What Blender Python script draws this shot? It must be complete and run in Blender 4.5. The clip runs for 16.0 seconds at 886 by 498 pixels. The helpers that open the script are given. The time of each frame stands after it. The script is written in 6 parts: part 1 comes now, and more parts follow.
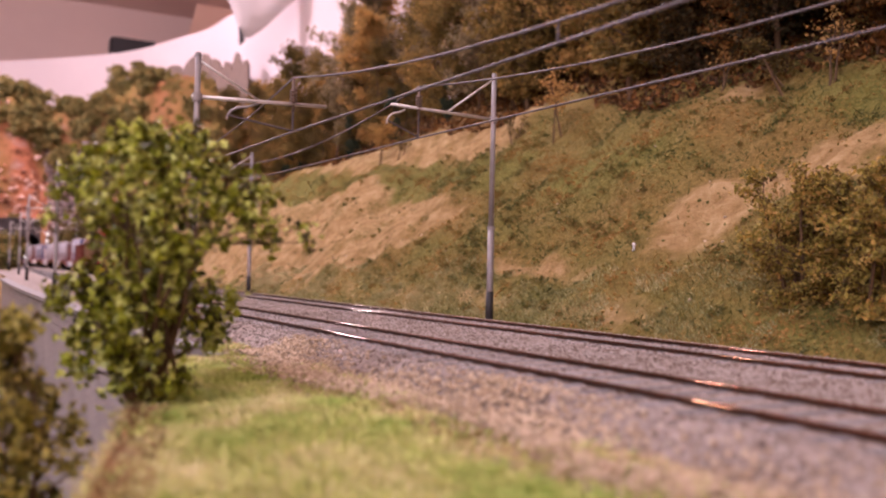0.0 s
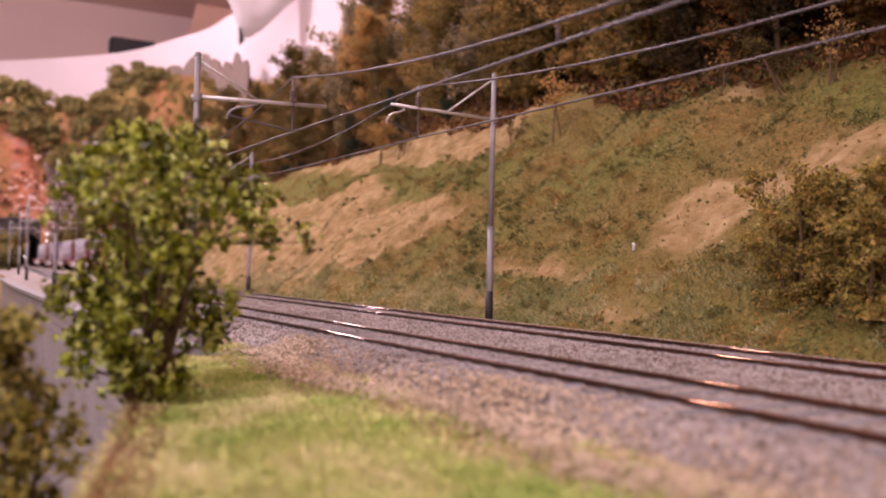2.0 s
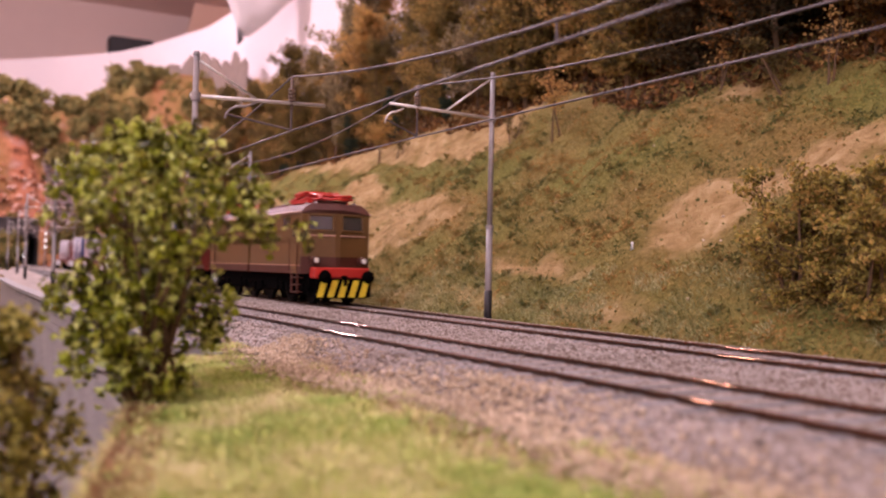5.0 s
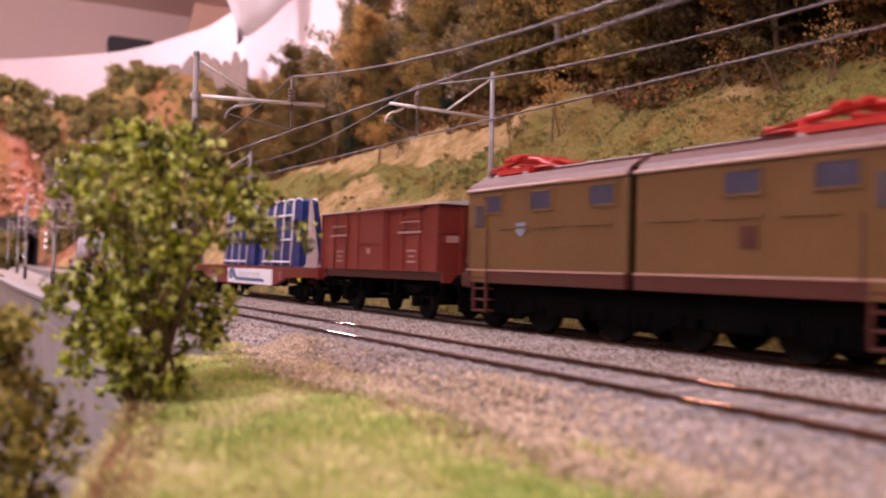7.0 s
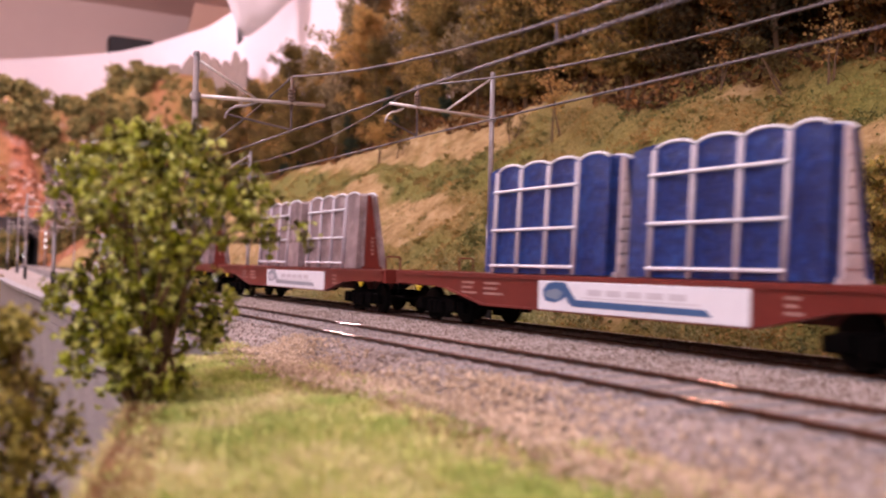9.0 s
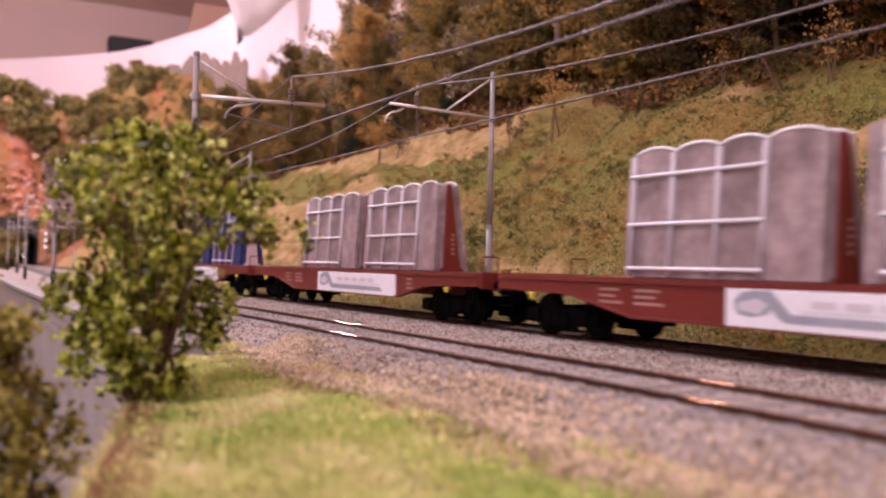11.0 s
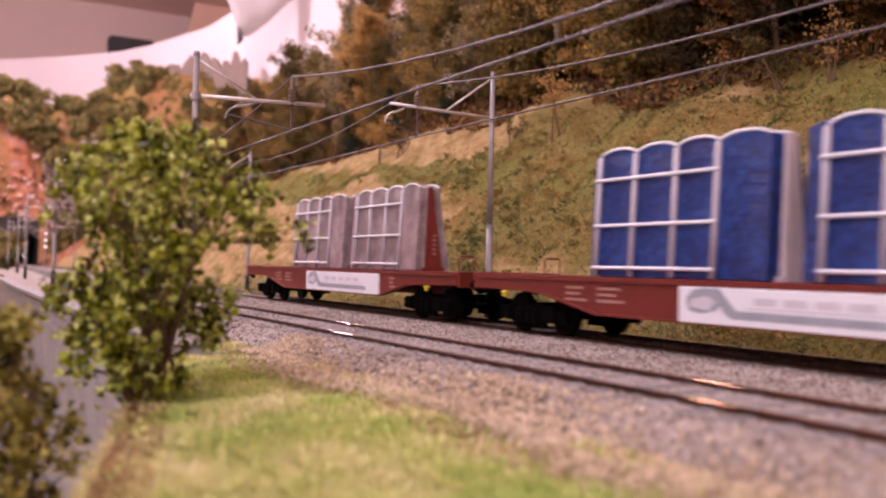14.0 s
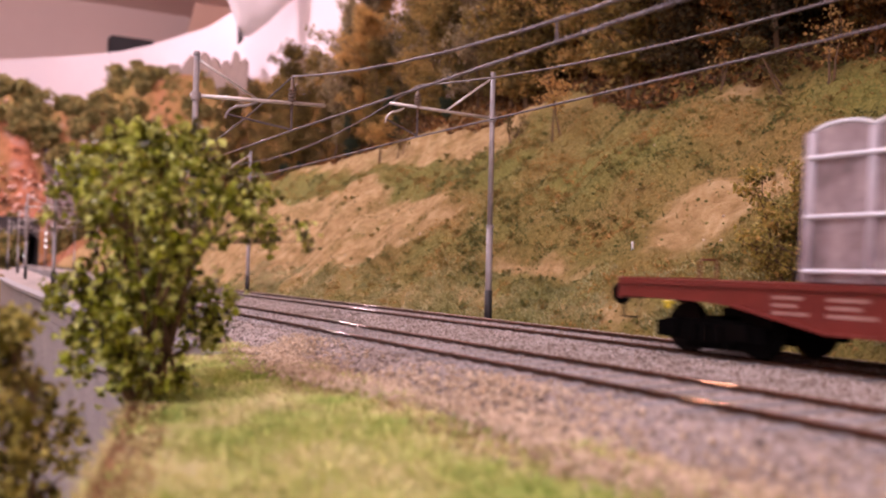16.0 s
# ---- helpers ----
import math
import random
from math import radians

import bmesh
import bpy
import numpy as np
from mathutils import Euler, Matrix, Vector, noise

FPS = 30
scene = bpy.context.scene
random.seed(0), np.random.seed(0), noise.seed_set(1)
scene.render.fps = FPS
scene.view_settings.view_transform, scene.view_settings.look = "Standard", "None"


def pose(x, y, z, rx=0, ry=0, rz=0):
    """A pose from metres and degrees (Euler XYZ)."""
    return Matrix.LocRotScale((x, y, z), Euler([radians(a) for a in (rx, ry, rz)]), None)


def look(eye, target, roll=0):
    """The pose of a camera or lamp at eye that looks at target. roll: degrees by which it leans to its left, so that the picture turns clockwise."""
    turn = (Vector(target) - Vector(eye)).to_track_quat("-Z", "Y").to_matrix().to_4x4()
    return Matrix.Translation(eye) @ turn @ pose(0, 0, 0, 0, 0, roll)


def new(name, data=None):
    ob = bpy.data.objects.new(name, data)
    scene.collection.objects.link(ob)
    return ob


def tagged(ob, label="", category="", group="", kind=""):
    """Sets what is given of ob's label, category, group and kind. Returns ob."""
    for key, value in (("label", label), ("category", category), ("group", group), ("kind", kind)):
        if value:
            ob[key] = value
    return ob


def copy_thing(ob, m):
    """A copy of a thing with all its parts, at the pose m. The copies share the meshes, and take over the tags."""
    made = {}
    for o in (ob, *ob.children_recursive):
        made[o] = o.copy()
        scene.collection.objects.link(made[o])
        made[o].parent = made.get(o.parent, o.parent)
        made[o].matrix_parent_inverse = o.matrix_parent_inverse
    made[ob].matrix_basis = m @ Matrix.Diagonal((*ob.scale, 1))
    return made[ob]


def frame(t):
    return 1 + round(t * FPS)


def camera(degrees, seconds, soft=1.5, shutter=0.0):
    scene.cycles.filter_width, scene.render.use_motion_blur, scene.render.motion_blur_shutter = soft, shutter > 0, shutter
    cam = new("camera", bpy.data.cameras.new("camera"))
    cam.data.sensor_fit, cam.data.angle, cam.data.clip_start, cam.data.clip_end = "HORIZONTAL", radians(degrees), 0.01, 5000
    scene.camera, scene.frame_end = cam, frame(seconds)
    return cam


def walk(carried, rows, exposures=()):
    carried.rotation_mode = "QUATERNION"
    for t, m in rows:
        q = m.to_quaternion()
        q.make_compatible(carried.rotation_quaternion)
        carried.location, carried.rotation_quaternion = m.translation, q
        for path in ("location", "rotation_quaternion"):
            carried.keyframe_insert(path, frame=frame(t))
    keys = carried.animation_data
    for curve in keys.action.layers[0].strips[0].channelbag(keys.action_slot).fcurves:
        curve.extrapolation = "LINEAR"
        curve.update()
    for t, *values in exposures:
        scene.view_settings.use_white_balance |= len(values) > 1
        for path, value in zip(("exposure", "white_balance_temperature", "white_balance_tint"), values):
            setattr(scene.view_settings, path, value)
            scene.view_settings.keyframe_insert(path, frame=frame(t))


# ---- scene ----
# A model railway at 1:87. Lengths below are those of the full-size prototype in metres; K brings them to the model.
K = 1.0 / 87.0
EYE_H = 1.513

cam = camera(51.27, 16.0, soft=1.95, shutter=0.4)
cam.data.dof.use_dof = True
cam.data.dof.focus_distance = 27.0 * K
cam.data.dof.aperture_fstop = 24.0


def aim(yaw, pitch):
    return (-math.sin(yaw) * math.cos(pitch) * 30 * K, math.cos(yaw) * math.cos(pitch) * 30 * K,
            (EYE_H + math.sin(pitch) * 30) * K)


EYE = (0.0, 0.0, EYE_H * K)
walk(cam, [
    (0.0, look(EYE, aim(1.06376, 0.02056), 1.317)),
    (1.6, look(EYE, aim(1.06370, 0.02056), 1.317)),
    (3.0, look(EYE, aim(1.06270, 0.02010), 1.317)),
    (6.5, look(EYE, aim(1.06210, 0.01956), 1.317)),
    (11.0, look(EYE, aim(1.06210, 0.01950), 1.317)),
    (16.0, look(EYE, aim(1.06240, 0.01940), 1.317)),
], exposures=[(0.0, -0.02), (4.0, -0.02), (6.4, 0.14), (9.2, 0.14), (11.4, 0.08), (16.0, 0.09)])

# ---- light: lamps under the ceiling of the layout room ----
world = bpy.data.worlds.new("room_air")
world.use_nodes = True
world.node_tree.nodes["Background"].inputs[0].default_value = (1.0, 0.86, 0.80, 1)
world.node_tree.nodes["Background"].inputs[1].default_value = 0.21
scene.world = world


def ceiling_lamp(x, y, z, radius, watts, colour):
    d = bpy.data.lights.new("ceiling_light", "POINT")
    d.shadow_soft_size, d.energy, d.color = radius, watts, colour
    ob = new("ceiling_light", d)
    ob.location = (x * K, y * K, z * K)
    return ob


ceiling_lamp(-102, 0, 96, 0.035, 36.0, (0.95, 0.83, 0.98))
ceiling_lamp(-236, -10, 92, 0.045, 47.0, (0.97, 0.775, 0.93))
ceiling_lamp(32, -80, 85, 0.42, 49.0, (0.91, 0.85, 1.0))


# ---- helpers for shapes ----
def Q(x, y, z):
    return Vector((x * K, y * K, z * K))


def at(x, y, z, rx=0, ry=0, rz=0):
    return pose(x * K, y * K, z * K, rx, ry, rz)


def box(bm, x0, x1, y0, y1, z0, z1, bevel=0.0):
    r = bmesh.ops.create_cube(bm, size=1.0)
    vs = r["verts"]
    for v in vs:
        v.co = Vector(((x0 + x1) / 2 + v.co.x * (x1 - x0), (y0 + y1) / 2 + v.co.y * (y1 - y0), (z0 + z1) / 2 + v.co.z * (z1 - z0)))
    if bevel > 0:
        es = list({e for v in vs for e in v.link_edges})
        bmesh.ops.bevel(bm, geom=es, offset=bevel, segments=1, profile=0.5, affect="EDGES")


def rod(bm, a, b, r0, r1=None, seg=8, caps=True):
    a, b = Vector(a), Vector(b)
    r1 = r0 if r1 is None else r1
    m = Matrix.Translation((a + b) / 2) @ (b - a).to_track_quat("Z", "Y").to_matrix().to_4x4()
    bmesh.ops.create_cone(bm, cap_ends=caps, segments=seg, radius1=r0, radius2=r1, depth=(b - a).length, matrix=m)


def tube(bm, pts, r, seg=6):
    """One bent tube through the points."""
    pts = [Vector(p) for p in pts]
    rings = []
    for i, p in enumerate(pts):
        d = (pts[min(i + 1, len(pts) - 1)] - pts[max(i - 1, 0)]).normalized()
        u = d.cross(Vector((0, 0, 1)) if abs(d.z) < 0.95 else Vector((1, 0, 0))).normalized()
        w = u.cross(d)
        rings.append([bm.verts.new(p + (u * math.cos(a) + w * math.sin(a)) * r) for a in [2 * math.pi * k / seg for k in range(seg)]])
    for a, e in zip(rings[:-1], rings[1:]):
        for k in range(seg):
            l = (k + 1) % seg
            bm.faces.new((a[k], a[l], e[l], e[k]))
    bm.faces.new(rings[0])
    bm.faces.new(rings[-1])


def prism_y(bm, outline, y0, y1):
    """A solid from an outline in x, z, from y0 to y1."""
    n = len(outline)
    a = [bm.verts.new((x, y0, z)) for x, z in outline]
    b = [bm.verts.new((x, y1, z)) for x, z in outline]
    bm.faces.new(a)
    bm.faces.new(b[::-1])
    for i in range(n):
        j = (i + 1) % n
        bm.faces.new((a[j], a[i], b[i], b[j]))


def prism_x(bm, outline, x0, x1):
    """A solid from an outline in y, z, from x0 to x1."""
    n = len(outline)
    a = [bm.verts.new((x0, y, z)) for y, z in outline]
    b = [bm.verts.new((x1, y, z)) for y, z in outline]
    bm.faces.new(a[::-1])
    bm.faces.new(b)
    for i in range(n):
        j = (i + 1) % n
        bm.faces.new((a[i], a[j], b[j], b[i]))


def mesh_of(name, bm, material, smooth=False):
    bmesh.ops.scale(bm, vec=(K, K, K), verts=bm.verts)
    bmesh.ops.recalc_face_normals(bm, faces=bm.faces)
    me = bpy.data.meshes.new(name)
    bm.to_mesh(me)
    bm.free()
    me.materials.append(material)
    if smooth:
        me.polygons.foreach_set("use_smooth", [True] * len(me.polygons))
    return me


def part(name, bm, material, parent=None, label="", smooth=False, m=None):
    ob = new(name, mesh_of(name, bm, material, smooth))
    ob.parent = parent
    if m is not None:
        ob.matrix_basis = m
    if label:
        ob["label"] = label
    return ob


def share(name, me, parent, m):
    ob = new(name, me)
    ob.parent = parent
    ob.matrix_basis = m
    return ob


def thing(name, m, label, category, group="", kind=""):
    ob = new(name)
    ob.empty_display_size = 0.01
    ob.matrix_basis = m
    return tagged(ob, label, category, group, kind)


def cloud(name, verts, faces, material, parent=None, smooth=False):
    """One mesh from arrays of points (prototype metres) and faces."""
    me = bpy.data.meshes.new(name)
    me.from_pydata((np.asarray(verts) * K).tolist(), [], faces.tolist() if hasattr(faces, "tolist") else faces)
    me.materials.append(material)
    if smooth:
        me.polygons.foreach_set("use_smooth", [True] * len(me.polygons))
    ob = new(name, me)
    ob.parent = parent
    return ob


def unit(a):
    return a / np.maximum(np.linalg.norm(a, axis=-1, keepdims=True), 1e-9)


def flakes(rng, centres, sizes, stretch=1.6):
    """Small bent leaf-shaped pieces, four corners each, turned every way."""
    n = len(centres)
    u = unit(rng.normal(size=(n, 3)))
    w = unit(np.cross(u, rng.normal(size=(n, 3))))
    k = np.cross(u, w)
    s = np.asarray(sizes)[:, None]
    bend = 0.35 * s * k
    v = np.stack([centres - u * s * stretch / 2, centres + w * s / 2 + bend, centres + u * s * stretch / 2, centres - w * s / 2 + bend], 1)
    base = np.arange(n)[:, None] * 4
    f = np.concatenate([base + np.array([[0, 1, 2]]), base + np.array([[0, 2, 3]])])
    return v.reshape(-1, 3), f


OCT_V = np.array([[1, 0, 0], [-1, 0, 0], [0, 1, 0], [0, -1, 0], [0, 0, 1], [0, 0, -1]], float)
OCT_F = np.array([[0, 2, 4], [2, 1, 4], [1, 3, 4], [3, 0, 4], [2, 0, 5], [1, 2, 5], [3, 1, 5], [0, 3, 5]])


def crumbs(rng, centres, sizes, squash=1.0):
    """Uneven crumbs of stone or foam."""
    n = len(centres)
    a = unit(rng.normal(size=(n, 3)))
    b = unit(np.cross(a, rng.normal(size=(n, 3))))
    c = np.cross(a, b)
    rot = np.stack([a, b, c], 1)
    v = OCT_V[None] * rng.uniform(0.6, 1.35, size=(n, 6, 1)) * np.asarray(sizes)[:, None, None]
    v = np.einsum("nij,njk->nik", v, rot)
    v[:, :, 2] *= squash
    v = v + np.asarray(centres)[:, None]
    f = (np.arange(n)[:, None, None] * 6 + OCT_F[None]).reshape(-1, 3)
    return v.reshape(-1, 3), f


def blades(rng, roots, heights, width, lean=0.45):
    """Blades of grass: a tapering, leaning triangle each."""
    n = len(roots)
    ang = rng.uniform(0, 2 * np.pi, n)
    side = np.stack([np.cos(ang), np.sin(ang), np.zeros(n)], 1) * (width / 2)
    tip = roots + np.concatenate([rng.normal(0, lean, (n, 2)), np.ones((n, 1))], 1) * np.asarray(heights)[:, None]
    v = np.stack([roots - side, roots + side, tip], 1).reshape(-1, 3)
    f = np.arange(n * 3).reshape(n, 3)
    return v, f


# ---- materials ----
def ramp(nt, fac, stops):
    r = nt.nodes.new("ShaderNodeValToRGB")
    while len(r.color_ramp.elements) < len(stops):
        r.color_ramp.elements.new(0.5)
    for e, (p, c) in zip(r.color_ramp.elements, stops):
        e.position, e.color = p, (*c, 1)
    nt.links.new(fac, r.inputs[0])
    return r.outputs[0]


def noise_node(nt, scale, detail=4.0, rough=0.6, coord=None):
    n = nt.nodes.new("ShaderNodeTexNoise")
    n.inputs["Scale"].default_value = scale * 87.0
    n.inputs["Detail"].default_value = detail
    n.inputs["Roughness"].default_value = rough
    if coord is not None:
        nt.links.new(coord, n.inputs["Vector"])
    return n.outputs["Fac"]


def mixed(nt, fac, a, b, how="MIX"):
    m = nt.nodes.new("ShaderNodeMix")
    m.data_type, m.blend_type = "RGBA", how
    if hasattr(fac, "links"):
        nt.links.new(fac, m.inputs["Factor"])
    else:
        m.inputs["Factor"].default_value = fac
    ia, ib = [s for s in m.inputs if s.name == "A" and s.type == "RGBA"][0], [s for s in m.inputs if s.name == "B" and s.type == "RGBA"][0]
    for sock, val in ((ia, a), (ib, b)):
        if hasattr(val, "links"):
            nt.links.new(val, sock)
        else:
            sock.default_value = (*val, 1)
    return [s for s in m.outputs if s.type == "RGBA"][0]


def surface(name, colours, fine=8.0, coarse=0.6, rough=0.7, metal=0.0, bump=0.3, bump_size=0.02, island=0.0, per_object=0.0, spread=0.5, sheen=0.5, span=(0.30, 0.70), through_light=0.0):
    """Paint, soil, stone or plastic: colours spread by fine and coarse noise; fine and coarse are per prototype metre."""
    m = bpy.data.materials.new(name)
    m.use_nodes = True
    nt = m.node_tree
    bs = nt.nodes["Principled BSDF"]
    co = nt.nodes.new("ShaderNodeTexCoord").outputs["Object"]
    a = noise_node(nt, fine, 5.0, 0.65, co)
    b = noise_node(nt, coarse, 3.0, 0.5, co)
    mx = nt.nodes.new("ShaderNodeMath")
    mx.operation = "MULTIPLY_ADD"
    nt.links.new(a, mx.inputs[0])
    mx.inputs[1].default_value = spread
    sc = nt.nodes.new("ShaderNodeMath")
    sc.operation = "MULTIPLY"
    nt.links.new(b, sc.inputs[0])
    sc.inputs[1].default_value = 1.0 - spread
    nt.links.new(sc.outputs[0], mx.inputs[2])
    fac = mx.outputs[0]
    for k, kind in ((island, "Random Per Island"), (per_object, "Random")):
        if k <= 0:
            continue
        src = nt.nodes.new("ShaderNodeNewGeometry" if kind == "Random Per Island" else "ShaderNodeObjectInfo").outputs[kind]
        ad = nt.nodes.new("ShaderNodeMath")
        ad.operation = "MULTIPLY_ADD"
        nt.links.new(src, ad.inputs[0])
        ad.inputs[1].default_value = k
        off = nt.nodes.new("ShaderNodeMath")
        off.operation = "ADD"
        nt.links.new(fac, off.inputs[0])
        off.inputs[1].default_value = -k / 2
        nt.links.new(off.outputs[0], ad.inputs[2])
        fac = ad.outputs[0]
    n = len(colours)
    stops = [(span[0] + (span[1] - span[0]) * i / max(1, n - 1), c) for i, c in enumerate(colours)]
    tone = ramp(nt, fac, stops)
    nt.links.new(tone, bs.inputs["Base Color"])
    if through_light > 0:
        tl = nt.nodes.new("ShaderNodeBsdfTranslucent")
        nt.links.new(tone, tl.inputs["Color"])
        ms = nt.nodes.new("ShaderNodeMixShader")
        ms.inputs[0].default_value = through_light
        nt.links.new(bs.outputs[0], ms.inputs[1])
        nt.links.new(tl.outputs[0], ms.inputs[2])
        nt.links.new(ms.outputs[0], nt.nodes["Material Output"].inputs["Surface"])
    bs.inputs["Roughness"].default_value = rough
    bs.inputs["Metallic"].default_value = metal
    bs.inputs["Specular IOR Level"].default_value = sheen
    if bump > 0:
        bp = nt.nodes.new("ShaderNodeBump")
        bp.inputs["Strength"].default_value = bump
        bp.inputs["Distance"].default_value = bump_size * K
        nt.links.new(a, bp.inputs["Height"])
        nt.links.new(bp.outputs[0], bs.inputs["Normal"])
    return m


M_BALLAST = surface("ballast_stone", [(0.17, 0.130, 0.105), (0.255, 0.208, 0.180), (0.335, 0.288, 0.262), (0.43, 0.38, 0.36)], 6, 0.5, 0.9, island=0.7)
M_RAIL = surface("rusty_rail", [(0.036, 0.016, 0.009), (0.075, 0.034, 0.019)], 5, 0.5, 0.55, 0.2)
M_RAILTOP = surface("polished_rail_head", [(0.075, 0.025, 0.011), (0.12, 0.042, 0.018)], 3, 0.4, 0.047, 1.0, bump=0.02)
M_SLEEPER = surface("grey_sleeper", [(0.14, 0.132, 0.138), (0.26, 0.248, 0.255)], 8, 1, 0.85, per_object=0.4)
M_POLE = surface("grey_painted_steel", [(0.22, 0.20, 0.21), (0.38, 0.35, 0.36)], 6, 0.8, 0.5, 0.2, bump=0.1)
M_ARM = surface("galvanised_tube", [(0.5, 0.47, 0.46), (0.72, 0.68, 0.66)], 6, 1, 0.42, 0.4, bump=0.05)
M_DARK = surface("black_sleeve", [(0.012, 0.010, 0.012), (0.03, 0.026, 0.028)], 8, 1, 0.6)
M_WIRE = surface("grey_wire", [(0.09, 0.075, 0.08), (0.16, 0.135, 0.145)], 4, 0.4, 0.5, 0.5, bump=0)
M_INSUL = surface("brown_insulator", [(0.10, 0.06, 0.05), (0.2, 0.13, 0.1)], 8, 1, 0.3)
M_GRASS = surface("static_grass", [(0.31, 0.44, 0.09), (0.47, 0.55, 0.15), (0.62, 0.62, 0.23), (0.74, 0.67, 0.38)], 2.2, 0.75, 0.85, bump=0, island=0.22, spread=0.3, span=(0.34, 0.66))
M_TUFT = surface("hill_foam", [(0.085, 0.085, 0.020), (0.16, 0.150, 0.036), (0.25, 0.175, 0.046), (0.36, 0.20, 0.055)], 0.9, 0.40, 0.9, bump=0, island=0.18, spread=0.3, span=(0.40, 0.60))
M_LEAF = surface("green_leaves", [(0.055, 0.044, 0.003), (0.17, 0.18, 0.008), (0.34, 0.385, 0.024), (0.60, 0.64, 0.19)], 3, 0.7, 0.45, bump=0, island=0.5, spread=0.4, sheen=0.5, through_light=0.22)
M_LEAFDARK = surface("olive_leaves", [(0.14, 0.085, 0.026), (0.27, 0.215, 0.045), (0.40, 0.33, 0.07), (0.54, 0.34, 0.10)], 3, 0.9, 0.7, bump=0, island=0.4, spread=0.4, through_light=0.3)
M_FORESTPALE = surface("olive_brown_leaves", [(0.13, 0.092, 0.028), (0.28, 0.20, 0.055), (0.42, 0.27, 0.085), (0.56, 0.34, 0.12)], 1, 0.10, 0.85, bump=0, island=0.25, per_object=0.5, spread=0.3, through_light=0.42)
M_LEAFOLIVE = surface("yellow_olive_leaves", [(0.10, 0.078, 0.012), (0.33, 0.29, 0.045), (0.62, 0.57, 0.17)], 3, 0.7, 0.5, bump=0, island=0.5, spread=0.4, through_light=0.24)
# Rusty leaves, also darkened for the dimmer light in the right-hand wood.
M_FORESTSHADE = surface("shaded_autumn_leaves", [(0.046, 0.030, 0.007), (0.11, 0.060, 0.014), (0.19, 0.088, 0.020), (0.28, 0.115, 0.026)], 1, 0.10, 0.85, bump=0, island=0.25, per_object=0.5, spread=0.3, through_light=0.28)
M_BARK = surface("brown_bark", [(0.07, 0.040, 0.020), (0.17, 0.10, 0.05)], 10, 1.5, 0.9)
M_CONC = surface("cast_concrete", [(0.215, 0.205, 0.21), (0.35, 0.335, 0.345)], 6, 0.6, 0.85)
M_BACK = surface("white_backdrop", [(0.67, 0.585, 0.595), (0.73, 0.645, 0.655)], 0.05, 0.01, 0.9, bump=0)
M_ROOM = surface("room_plaster", [(0.82, 0.63, 0.57), (0.88, 0.70, 0.63)], 0.05, 0.01, 0.9, bump=0)


# ---- plan of the line ----
Y_NEAR, Y_FAR = 8.90, 13.82


def slew(x):
    """How far the line swings away from the straight, and its slope."""
    u = -44.0 - x
    if u <= 0:
        return 0.0, 0.0
    if u < 50.0:
        return 0.00066 * u * u, -0.00132 * u
    w = min(u - 50.0, 90.0)
    return 1.65 + 0.066 * (w - w * w / 180.0), -0.066 * (1 - w / 90.0)


SLEW_X = np.linspace(-500, 150, 1301)
SLEW_Y = np.array([slew(a)[0] for a in SLEW_X])


def slews(x):
    return np.interp(x, SLEW_X, SLEW_Y)


def sstep(a, b, x):
    t = np.clip((x - a) / (b - a), 0, 1)
    return t * t * (3 - 2 * t)


def wave(x, y, s, seed=0.0):
    """Cheap smooth unevenness, about -1 to 1."""
    a = np.sin(x * s + 1.3 * np.sin(y * s * 0.7 + seed) + seed) * np.cos(y * s * 1.1 + 0.9 * np.sin(x * s * 0.6 + 2.1 * seed))
    b = np.sin(x * s * 2.3 + y * s * 1.7 + seed * 3.1) * np.cos(y * s * 2.9 - x * s * 1.3 + seed)
    return 0.65 * a + 0.35 * b


WALL_Y = 4.95


def wall_q(x):
    """Where the face of the retaining wall runs."""
    return WALL_Y - 0.40 * slews(x)


def bank_edge(x):
    """The near edge of the grassy bank, as a distance from the straight of the line."""
    return np.interp(x, [-24.0, -20.0, -15.5, -11.6, -9.4, -5.0, 5.0, 60.0], [5.25, 4.75, 3.05, 2.02, 1.45, 0.3, -3.0, -20.0])


